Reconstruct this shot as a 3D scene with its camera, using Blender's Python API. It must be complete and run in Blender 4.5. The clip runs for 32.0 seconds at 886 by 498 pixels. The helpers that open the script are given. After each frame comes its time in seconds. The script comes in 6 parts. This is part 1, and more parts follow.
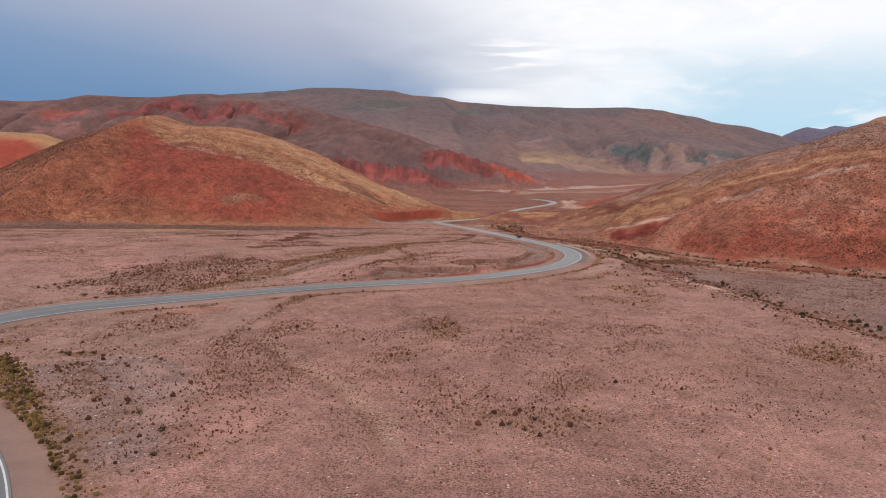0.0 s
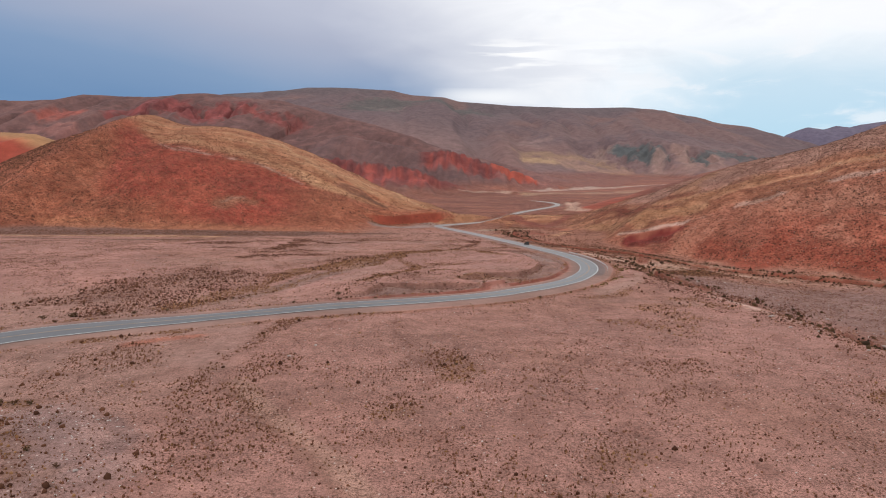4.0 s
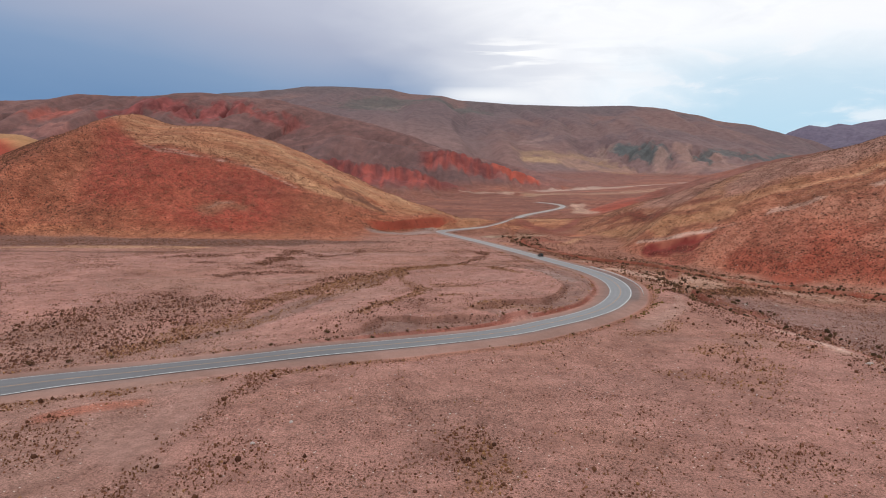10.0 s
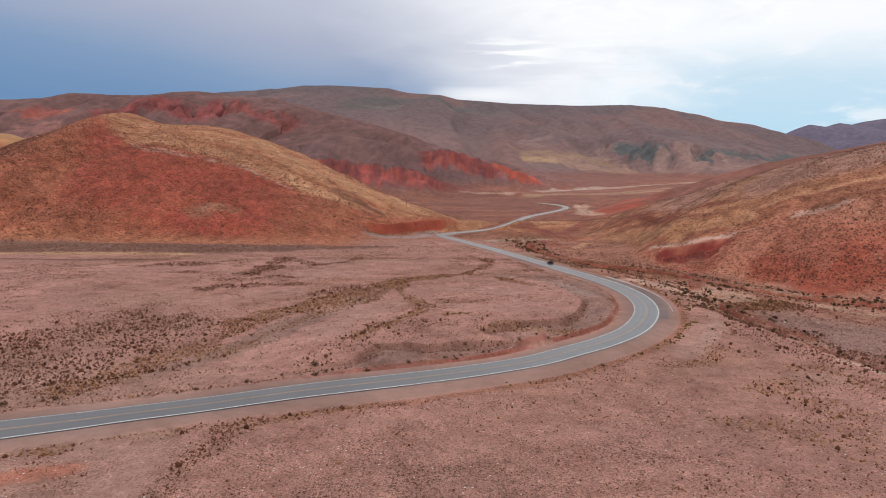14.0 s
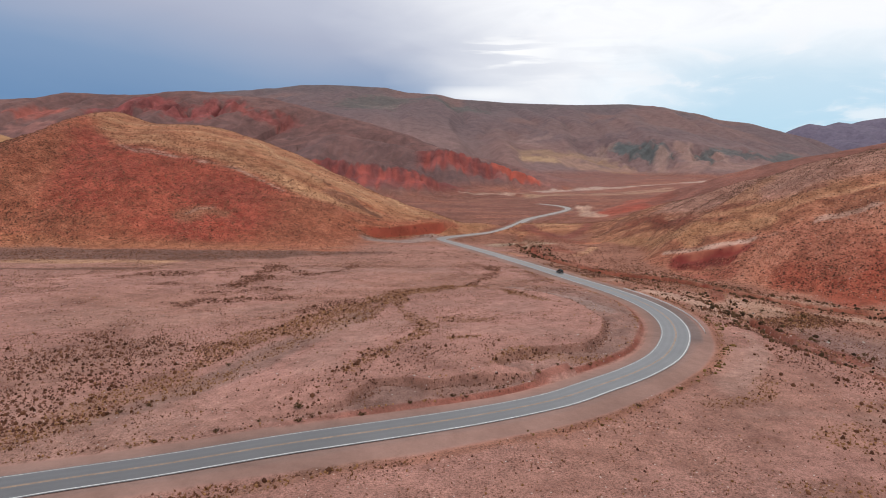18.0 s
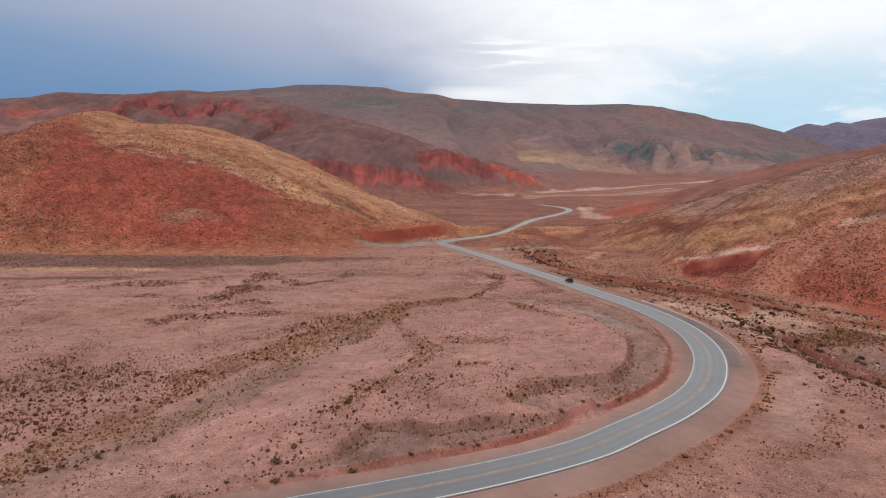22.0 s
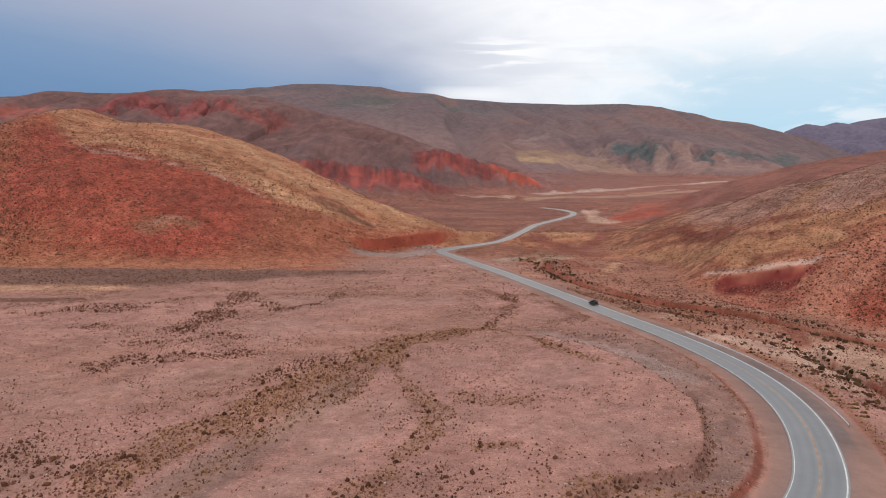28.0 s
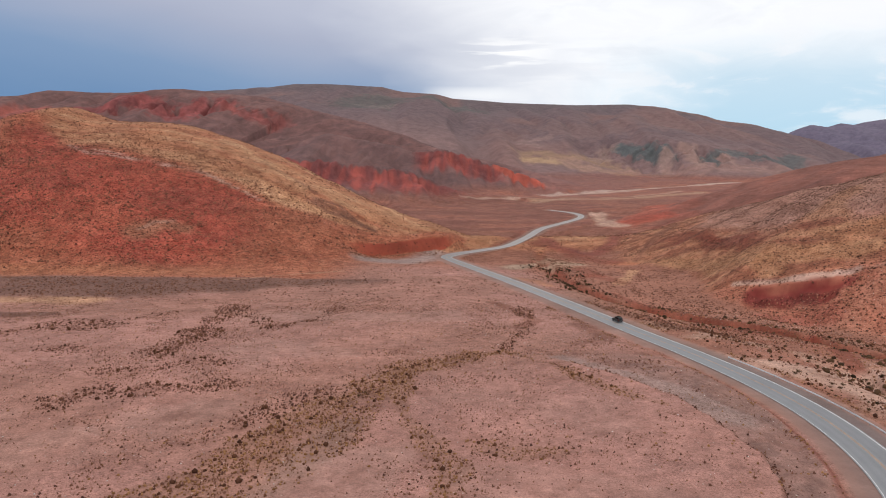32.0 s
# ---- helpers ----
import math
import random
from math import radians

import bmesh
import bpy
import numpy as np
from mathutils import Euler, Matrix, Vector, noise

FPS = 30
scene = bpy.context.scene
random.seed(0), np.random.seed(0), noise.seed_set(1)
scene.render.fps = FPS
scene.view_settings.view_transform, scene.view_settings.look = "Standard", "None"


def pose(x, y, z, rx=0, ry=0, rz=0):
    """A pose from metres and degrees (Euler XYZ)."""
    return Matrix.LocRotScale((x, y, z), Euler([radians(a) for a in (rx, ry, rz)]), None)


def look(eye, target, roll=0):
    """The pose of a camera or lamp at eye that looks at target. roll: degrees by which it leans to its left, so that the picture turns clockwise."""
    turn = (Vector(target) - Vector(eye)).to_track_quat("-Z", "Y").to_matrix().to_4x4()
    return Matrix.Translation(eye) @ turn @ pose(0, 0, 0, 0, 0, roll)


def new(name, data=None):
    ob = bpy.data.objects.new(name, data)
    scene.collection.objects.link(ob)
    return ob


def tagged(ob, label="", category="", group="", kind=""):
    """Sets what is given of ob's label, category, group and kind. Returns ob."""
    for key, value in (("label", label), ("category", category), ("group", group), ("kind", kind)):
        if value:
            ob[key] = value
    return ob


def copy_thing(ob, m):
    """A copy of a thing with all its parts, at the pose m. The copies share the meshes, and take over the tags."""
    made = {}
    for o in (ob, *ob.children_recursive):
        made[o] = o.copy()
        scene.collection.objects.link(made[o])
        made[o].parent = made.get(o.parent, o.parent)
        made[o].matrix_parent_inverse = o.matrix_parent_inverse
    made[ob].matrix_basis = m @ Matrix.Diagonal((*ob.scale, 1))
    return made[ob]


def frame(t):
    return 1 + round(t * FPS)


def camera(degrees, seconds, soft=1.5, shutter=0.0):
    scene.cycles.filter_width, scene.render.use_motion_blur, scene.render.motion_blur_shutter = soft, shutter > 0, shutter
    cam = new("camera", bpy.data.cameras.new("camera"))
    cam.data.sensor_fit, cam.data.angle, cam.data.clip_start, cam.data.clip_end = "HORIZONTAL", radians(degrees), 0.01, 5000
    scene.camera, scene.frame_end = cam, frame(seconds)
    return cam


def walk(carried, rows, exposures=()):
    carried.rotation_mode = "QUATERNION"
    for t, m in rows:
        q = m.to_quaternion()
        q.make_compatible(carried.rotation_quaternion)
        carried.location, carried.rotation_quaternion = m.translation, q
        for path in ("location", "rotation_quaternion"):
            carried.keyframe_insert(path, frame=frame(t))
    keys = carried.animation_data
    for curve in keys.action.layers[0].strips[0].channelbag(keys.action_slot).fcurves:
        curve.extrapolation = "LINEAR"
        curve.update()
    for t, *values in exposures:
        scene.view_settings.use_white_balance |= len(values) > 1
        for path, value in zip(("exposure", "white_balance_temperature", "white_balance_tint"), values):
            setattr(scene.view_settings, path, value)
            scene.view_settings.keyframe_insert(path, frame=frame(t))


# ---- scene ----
cam = camera(69.98, 32.0, soft=1.0)
PATH = [
    (0.0, pose(0.01, 0.00, 41.38, 81.851, -0.747, 0.096)),
    (2.0, pose(-1.04, 11.74, 41.90, 81.859, -0.786, 0.075)),
    (4.0, pose(-2.12, 23.62, 42.55, 81.858, -0.769, 0.050)),
    (6.0, pose(-3.25, 35.75, 43.40, 81.843, -0.669, 0.016)),
    (8.0, pose(-4.39, 48.08, 44.16, 81.811, -0.582, -0.028)),
    (10.0, pose(-5.49, 60.53, 44.56, 81.764, -0.596, -0.084)),
    (12.0, pose(-6.50, 72.83, 44.76, 81.728, -0.631, -0.147)),
    (14.0, pose(-7.40, 84.70, 44.96, 81.719, -0.598, -0.215)),
    (16.0, pose(-8.24, 95.92, 45.24, 81.716, -0.544, -0.300)),
    (18.0, pose(-9.09, 106.38, 45.57, 81.695, -0.525, -0.410)),
    (20.0, pose(-9.87, 116.37, 45.84, 81.679, -0.521, -0.529)),
    (22.0, pose(-10.52, 126.44, 45.95, 81.690, -0.501, -0.642)),
    (24.0, pose(-11.21, 137.72, 46.14, 81.705, -0.489, -0.759)),
    (26.0, pose(-12.12, 150.88, 46.60, 81.701, -0.509, -0.883)),
    (28.0, pose(-13.16, 164.11, 47.08, 81.696, -0.549, -0.947)),
    (30.0, pose(-14.23, 175.58, 47.32, 81.714, -0.590, -0.897)),
    (32.0, pose(-15.30, 185.87, 47.41, 81.746, -0.631, -0.776)),
]
walk(cam, PATH)

# ---- light ----
world = bpy.data.worlds.new("sky")
scene.world = world
world.use_nodes = True


def sky_nodes():
    nt = world.node_tree
    N, L = nt.nodes, nt.links
    N.clear()
    out = N.new("ShaderNodeOutputWorld")
    bg = N.new("ShaderNodeBackground")
    L.new(bg.outputs[0], out.inputs[0])
    sky = N.new("ShaderNodeTexSky")
    sky.sky_type = "NISHITA"
    sky.sun_disc = False
    sky.sun_elevation, sky.sun_rotation = radians(48), radians(228)
    sky.altitude = 3000
    tc = N.new("ShaderNodeTexCoord")
    sep = N.new("ShaderNodeSeparateXYZ")
    L.new(tc.outputs["Generated"], sep.inputs[0])

    def m(op, a, b=None, clamp=False):
        n = N.new("ShaderNodeMath")
        n.operation, n.use_clamp = op, clamp
        for i, v in enumerate((a, b)):
            if v is None:
                continue
            if isinstance(v, (int, float)):
                n.inputs[i].default_value = v
            else:
                L.new(v, n.inputs[i])
        return n.outputs[0]

    def ramp(fac, stops, mode="EASE"):
        n = N.new("ShaderNodeValToRGB")
        n.color_ramp.interpolation = mode
        el = n.color_ramp.elements
        while len(el) < len(stops):
            el.new(0.5)
        for e, (p, c) in zip(el, stops):
            e.position, e.color = p, (*c, 1) if len(c) == 3 else c
        L.new(fac, n.inputs[0])
        return n.outputs[0]

    def noise_at(vec, scale, detail, rough, dist=0.0):
        n = N.new("ShaderNodeTexNoise")
        n.inputs["Scale"].default_value, n.inputs["Detail"].default_value = scale, detail
        n.inputs["Roughness"].default_value, n.inputs["Distortion"].default_value = rough, dist
        L.new(vec, n.inputs["Vector"])
        return n.outputs[0]

    def mix(fac, a, b):
        n = N.new("ShaderNodeMix")
        n.data_type = "RGBA"
        for s, v in ((0, fac), (6, a), (7, b)):
            if isinstance(v, (int, float)):
                n.inputs[s].default_value = v
            elif isinstance(v, tuple):
                n.inputs[s].default_value = (*v, 1)
            else:
                L.new(v, n.inputs[s])
        return n.outputs[2]

    # clouds stretched along the horizon
    mp = N.new("ShaderNodeMapping")
    mp.inputs["Scale"].default_value = (1.0, 1.0, 3.0)
    mp.inputs["Location"].default_value = (0.35, 0.2, 0.1)
    L.new(tc.outputs["Generated"], mp.inputs[0])
    soft = noise_at(mp.outputs[0], 2.4, 4, 0.5, 0.3)
    fine = noise_at(mp.outputs[0], 8.0, 6, 0.55, 0.6)
    x, z = sep.outputs[0], sep.outputs[2]
    wob = m("MULTIPLY", m("SUBTRACT", soft, 0.5), 0.30)
    # storm blue low in the west, greyer above
    lift = m("ADD", m("MULTIPLY", z, 3.6), m("MULTIPLY", wob, 0.9))
    lift = m("ADD", lift, m("MULTIPLY", x, 0.55))
    storm = ramp(lift, [(0.0, (0.14, 0.26, 0.47)), (0.24, (0.23, 0.34, 0.53)), (0.52, (0.44, 0.475, 0.605)), (0.85, (0.67, 0.685, 0.785))], "LINEAR")
    # bright white cloud in the east and overhead
    east = m("ADD", m("ADD", m("MULTIPLY", x, 1.25), m("MULTIPLY", z, 1.1)), wob)
    white = mix(fine, (0.84, 0.86, 0.91), (1.27, 1.265, 1.255))
    cloud = mix(ramp(east, [(0.0, (0, 0, 0)), (0.44, (1, 1, 1))], "LINEAR"), storm, white)
    # grey underside and clear blue low in the east
    gap = m("MULTIPLY", ramp(m("ADD", x, m("MULTIPLY", wob, 0.8)), [(0.16, (0, 0, 0)), (0.42, (1, 1, 1))]), ramp(m("ADD", z, m("MULTIPLY", wob, 0.25)), [(0.10, (1, 1, 1)), (0.20, (0, 0, 0))]))
    gap = m("MULTIPLY", gap, m("SUBTRACT", 1.35, m("MULTIPLY", fine, 0.75)), True)
    cloud = mix(gap, cloud, mix(m("MULTIPLY", z, 6.0, True), (0.42, 0.68, 0.87), (0.72, 0.85, 0.94)))
    streak = ramp(m("MULTIPLY", fine, ramp(m("ADD", x, 0.25), [(0.0, (0, 0, 0)), (0.45, (1, 1, 1))])), [(0.50, (0, 0, 0)), (0.62, (1, 1, 1))])
    cloud = mix(m("MULTIPLY", streak, 0.5), cloud, (0.98, 0.98, 1.0))
    # lens-shaped clouds and the bright rim over the far range
    thin = N.new("ShaderNodeMapping")
    thin.inputs["Scale"].default_value = (5.0, 5.0, 60.0)
    L.new(tc.outputs["Generated"], thin.inputs[0])
    lens = noise_at(thin.outputs[0], 1.6, 3, 0.5, 0.4)

    def around(v, mid, reach):
        off = m("DIVIDE", m("SUBTRACT", v, mid), reach)
        return m("SUBTRACT", 1.0, m("MULTIPLY", off, off), True)
    pod = m("MULTIPLY", m("MULTIPLY", around(x, 0.105, 0.075), around(z, 0.156, 0.026)), ramp(lens, [(0.46, (0, 0, 0)), (0.60, (1, 1, 1))]))
    cloud = mix(m("MULTIPLY", pod, 0.8), cloud, (1.15, 1.14, 1.12))
    shade = m("MULTIPLY", m("MULTIPLY", around(x, 0.15, 0.20), around(z, 0.142, 0.04)), ramp(lens, [(0.42, (0.22, 0.22, 0.22)), (0.60, (0, 0, 0))]))
    cloud = mix(shade, cloud, (0.70, 0.72, 0.80))
    rim = m("MULTIPLY", around(m("ADD", x, m("MULTIPLY", wob, 0.3)), 0.07, 0.10), around(z, 0.094, 0.014))
    cloud = mix(m("MULTIPLY", rim, 0.8), cloud, (1.05, 1.05, 1.06))
    part_sky = N.new("ShaderNodeVectorMath")
    part_sky.operation = "SCALE"
    L.new(sky.outputs[0], part_sky.inputs[0])
    part_sky.inputs["Scale"].default_value = 0.09
    final = mix(0.9, part_sky.outputs[0], cloud)
    L.new(final, bg.inputs[0])
    bg.inputs[1].default_value = 1.0


sky_nodes()
sun_data = bpy.data.lights.new("sun", "SUN")
sun_data.energy, sun_data.angle, sun_data.color = 0.98, radians(16), (1.0, 0.94, 0.86)
sun = new("sun", sun_data)
sun.matrix_world = look((-270, -240, 400), (0, 0, 0))

# ---- materials ----


def material(name, rough=0.9, metal=0.0, spec=0.3):
    m = bpy.data.materials.new(name)
    m.use_nodes = True
    b = m.node_tree.nodes["Principled BSDF"]
    b.inputs["Roughness"].default_value, b.inputs["Metallic"].default_value = rough, metal
    b.inputs["Specular IOR Level"].default_value = spec
    return m, m.node_tree.nodes, m.node_tree.links, b


def tex_noise(N, L, vec, scale, detail=5, rough=0.55, dist=0.0):
    n = N.new("ShaderNodeTexNoise")
    n.inputs["Scale"].default_value, n.inputs["Detail"].default_value = scale, detail
    n.inputs["Roughness"].default_value, n.inputs["Distortion"].default_value = rough, dist
    if vec is not None:
        L.new(vec, n.inputs["Vector"])
    return n.outputs[0]


def tex_ramp(N, L, fac, stops):
    n = N.new("ShaderNodeValToRGB")
    el = n.color_ramp.elements
    while len(el) < len(stops):
        el.new(0.5)
    for e, (p, c) in zip(el, stops):
        e.position, e.color = p, (c, c, c, 1) if isinstance(c, (int, float)) else (*c, 1)
    L.new(fac, n.inputs[0])
    return n.outputs[0]


def tex_mix(N, L, fac, a, b, blend="MIX"):
    n = N.new("ShaderNodeMix")
    n.data_type, n.blend_type = "RGBA", blend
    for s, v in ((0, fac), (6, a), (7, b)):
        if isinstance(v, (int, float)):
            n.inputs[s].default_value = v
        elif isinstance(v, tuple):
            n.inputs[s].default_value = (*v, 1)
        else:
            L.new(v, n.inputs[s])
    return n.outputs[2]


def tex_bump(N, L, height, strength, distance, b):
    n = N.new("ShaderNodeBump")
    n.inputs["Strength"].default_value, n.inputs["Distance"].default_value = strength, distance
    L.new(height, n.inputs["Height"])
    L.new(n.outputs[0], b.inputs["Normal"])


def soil_material():
    m, N, L, b = material("desert_soil", 0.95, 0, 0.15)
    att = N.new("ShaderNodeAttribute")
    att.attribute_name = "soil"
    gr = N.new("ShaderNodeAttribute")
    gr.attribute_name = "grit"
    pos = N.new("ShaderNodeNewGeometry").outputs["Position"]
    big = tex_noise(N, L, pos, 0.035, 6, 0.6, 0.4)
    mid = tex_noise(N, L, pos, 0.45, 7, 0.78)
    small = tex_noise(N, L, pos, 2.6, 4, 0.7)
    c = tex_mix(N, L, 1.0, att.outputs["Color"], tex_ramp(N, L, big, [(0.3, 0.80), (0.7, 1.18)]), "MULTIPLY")
    calm = tex_ramp(N, L, gr.outputs["Fac"], [(0.03, 0.28), (0.20, 1.0)])
    wild = N.new("ShaderNodeMath")
    wild.operation = "MAXIMUM"
    L.new(calm, wild.inputs[0])
    slope = N.new("ShaderNodeAttribute")
    slope.attribute_name = "scrub"
    L.new(slope.outputs["Fac"], wild.inputs[1])
    c = tex_mix(N, L, wild.outputs[0], c, tex_mix(N, L, 1.0, c, tex_ramp(N, L, mid, [(0.32, 0.70), (0.68, 1.30)]), "MULTIPLY"))
    patch = tex_noise(N, L, pos, 0.13, 5, 0.62, 0.5)
    c = tex_mix(N, L, wild.outputs[0], c, tex_mix(N, L, 1.0, c, tex_ramp(N, L, patch, [(0.32, (0.78, 0.74, 0.72)), (0.5, (1.0, 1.0, 1.0)), (0.68, (1.14, 1.15, 1.14))]), "MULTIPLY"))

    def times(p, q):
        f = N.new("ShaderNodeMath")
        f.operation = "MULTIPLY"
        L.new(p, f.inputs[0])
        L.new(q, f.inputs[1])
        return f.outputs[0]

    def specks(scale, radius, share):
        """Round spots scattered over the ground, some cells left bare."""
        n = N.new("ShaderNodeTexVoronoi")
        n.voronoi_dimensions = "2D"
        n.inputs["Scale"].default_value = scale
        L.new(pos, n.inputs["Vector"])
        spot = tex_ramp(N, L, n.outputs["Distance"], [(radius * 0.6, 1.0), (radius, 0.0)])
        sp = N.new("ShaderNodeSeparateColor")
        L.new(n.outputs["Color"], sp.inputs[0])
        return times(spot, tex_ramp(N, L, sp.outputs[0], [(share - 0.02, 1.0), (share, 0.0)]))
    # dark gravel and dry grass specks
    c = tex_mix(N, L, times(tex_ramp(N, L, small, [(0.50, 0.0), (0.60, 0.85)]), gr.outputs["Fac"]), c, (0.125, 0.062, 0.045))
    clump = tex_ramp(N, L, tex_noise(N, L, pos, 0.11, 5, 0.7), [(0.42, 0.12), (0.58, 1.0)])
    c = tex_mix(N, L, times(times(specks(1.35, 0.30, 0.65), clump), gr.outputs["Fac"]), c, (0.30, 0.21, 0.17), "MULTIPLY")
    c = tex_mix(N, L, times(times(specks(2.9, 0.32, 0.55), clump), gr.outputs["Fac"]), c, (0.25, 0.20, 0.18), "MULTIPLY")
    tiny = tex_noise(N, L, pos, 6.5, 3, 0.7)
    c = tex_mix(N, L, times(tex_ramp(N, L, tiny, [(0.50, 0.0), (0.60, 0.9)]), gr.outputs["Fac"]), c, (0.14, 0.078, 0.055))
    pale = tex_ramp(N, L, tex_noise(N, L, pos, 3.7, 3, 0.6), [(0.62, 0.0), (0.72, 0.45)])
    c = tex_mix(N, L, times(pale, gr.outputs["Fac"]), c, (0.55, 0.44, 0.38))
    c = tex_mix(N, L, times(specks(0.75, 0.12, 0.08), gr.outputs["Fac"]), c, (0.66, 0.56, 0.50))
    # scrub on the slopes, too far off to tell apart
    vg = N.new("ShaderNodeAttribute")
    vg.attribute_name = "scrub"
    sc = tex_noise(N, L, pos, 0.8, 3, 0.75)
    c = tex_mix(N, L, times(tex_ramp(N, L, sc, [(0.50, 0.0), (0.58, 0.75)]), vg.outputs["Fac"]), c, (0.62, 0.58, 0.56), "MULTIPLY")
    sc = tex_noise(N, L, pos, 0.22, 5, 0.75)
    c = tex_mix(N, L, times(tex_ramp(N, L, sc, [(0.48, 0.0), (0.66, 0.6)]), vg.outputs["Fac"]), c, (0.74, 0.70, 0.68), "MULTIPLY")
    rough = tex_noise(N, L, pos, 0.12, 6, 0.72, 0.5)
    c = tex_mix(N, L, vg.outputs["Fac"], c, tex_mix(N, L, 1.0, c, tex_ramp(N, L, rough, [(0.36, (0.66, 0.58, 0.56)), (0.50, (1.0, 1.0, 1.0)), (0.64, (1.22, 1.32, 1.36))]), "MULTIPLY"))
    c = tex_mix(N, L, times(specks(0.55, 0.27, 0.6), vg.outputs["Fac"]), c, (0.30, 0.25, 0.25), "MULTIPLY")
    c = tex_mix(N, L, times(specks(0.85, 0.24, 0.45), vg.outputs["Fac"]), c, tex_mix(N, L, 0.45, c, (0.50, 0.30, 0.16)))
    c = tex_mix(N, L, times(specks(1.1, 0.26, 0.6), vg.outputs["Fac"]), c, (0.45, 0.42, 0.42), "MULTIPLY")
    # weathering of the far ranges
    fr = N.new("ShaderNodeAttribute")
    fr.attribute_name = "distant"
    mott = tex_noise(N, L, pos, 0.011, 8, 0.68, 0.8)
    c = tex_mix(N, L, fr.outputs["Fac"], c, tex_mix(N, L, 1.0, c, tex_ramp(N, L, mott, [(0.30, (0.70, 0.70, 0.73)), (0.48, (0.97, 0.96, 0.97)), (0.68, (1.32, 1.22, 1.18))]), "MULTIPLY"))
    L.new(c, b.inputs["Base Color"])
    tex_bump(N, L, tex_mix(N, L, 0.5, mid, small), 0.5, 0.5, b)
    return m


def plain_material(name, colour, rough=0.85, vary=0.25, scale=1.0, metal=0.0, bump=0.0, spec=0.3):
    """Grain and stains at two scales over one base colour."""
    m, N, L, b = material(name, rough, metal, spec)
    pos = N.new("ShaderNodeNewGeometry").outputs["Position"]
    a = tex_noise(N, L, pos, 0.6 * scale, 5, 0.6)
    g = tex_noise(N, L, pos, 9.0 * scale, 4, 0.65)
    c = tex_mix(N, L, 1.0, colour, tex_ramp(N, L, a, [(0.3, 1 - vary), (0.7, 1 + vary)]), "MULTIPLY")
    c = tex_mix(N, L, 1.0, c, tex_ramp(N, L, g, [(0.3, 1 - vary * 0.6), (0.7, 1 + vary * 0.6)]), "MULTIPLY")
    L.new(c, b.inputs["Base Color"])
    if bump:
        tex_bump(N, L, g, bump, 0.05, b)
    return m


def island_material(name, low, high, rough=0.95):
    """Colour that differs from clump to clump."""
    m, N, L, b = material(name, rough, 0, 0.1)
    r = N.new("ShaderNodeNewGeometry").outputs["Random Per Island"]
    L.new(tex_mix(N, L, r, low, high), b.inputs["Base Color"])
    return m


def asphalt_material():
    m, N, L, b = material("weathered_asphalt", 0.58, 0, 0.5)
    at = N.new("ShaderNodeAttribute")
    at.attribute_name = "across"
    pos = N.new("ShaderNodeNewGeometry").outputs["Position"]
    big = tex_noise(N, L, pos, 0.12, 5, 0.6)
    fine = tex_noise(N, L, pos, 6.0, 4, 0.7)
    # wheel paths polished darker, centre and margins dusty
    band = tex_ramp(N, L, at.outputs["Fac"], [(0.0, 1.15), (0.07, 1.0), (0.17, 0.86), (0.29, 0.93), (0.40, 0.84), (0.5, 1.12), (0.60, 0.88), (0.71, 1.0), (0.83, 0.90), (0.93, 1.02), (1.0, 1.15)])
    # the road turns paler and warmer further up the valley
    sep = N.new("ShaderNodeSeparateXYZ")
    L.new(pos, sep.inputs[0])
    along = N.new("ShaderNodeMapRange")
    along.inputs[1].default_value, along.inputs[2].default_value = 330.0, 620.0
    L.new(sep.outputs[1], along.inputs[0])
    tone = tex_mix(N, L, along.outputs[0], (0.212, 0.214, 0.222), (0.315, 0.29, 0.275))
    # the bend's paler tone paints in sky reflection; the west stays darker
    sky_sheen = N.new("ShaderNodeMapRange")
    sky_sheen.inputs[1].default_value, sky_sheen.inputs[2].default_value = -30.0, 30.0
    L.new(sep.outputs[0], sky_sheen.inputs[0])
    tone = tex_mix(N, L, sky_sheen.outputs[0], (0.150, 0.148, 0.152), tone)
    c = tex_mix(N, L, 1.0, tone, tex_ramp(N, L, big, [(0.3, 0.92), (0.7, 1.06)]), "MULTIPLY")
    c = tex_mix(N, L, 1.0, c, band, "MULTIPLY")
    c = tex_mix(N, L, 1.0, c, tex_ramp(N, L, fine, [(0.3, 0.9), (0.7, 1.1)]), "MULTIPLY")
    L.new(c, b.inputs["Base Color"])
    tex_bump(N, L, fine, 0.2, 0.02, b)
    return m


SOIL = soil_material()
ASPHALT = asphalt_material()
LINE_WHITE = plain_material("white_road_paint", (0.62, 0.61, 0.59), 0.7, 0.18)
LINE_YELLOW = plain_material("yellow_road_paint", (0.35, 0.235, 0.16), 0.7, 0.3)

# ---- terrain ----


def lattice(ix, iy, seed):
    h = (ix * 374761393 + iy * 668265263 + seed * 1442695041) & 0x7FFFFFFF
    h = ((h ^ (h >> 13)) * 1274126177) & 0x7FFFFFFF
    return ((h ^ (h >> 16)) & 0xFFFF) / 65535.0


def value_noise(x, y, seed=0):
    fx, fy = np.floor(x), np.floor(y)
    ix, iy = fx.astype(np.int64), fy.astype(np.int64)
    u, v = x - fx, y - fy
    u, v = u * u * (3 - 2 * u), v * v * (3 - 2 * v)
    a, b = lattice(ix, iy, seed), lattice(ix + 1, iy, seed)
    c, d = lattice(ix, iy + 1, seed), lattice(ix + 1, iy + 1, seed)
    return (a + (b - a) * u) * (1 - v) + (c + (d - c) * u) * v


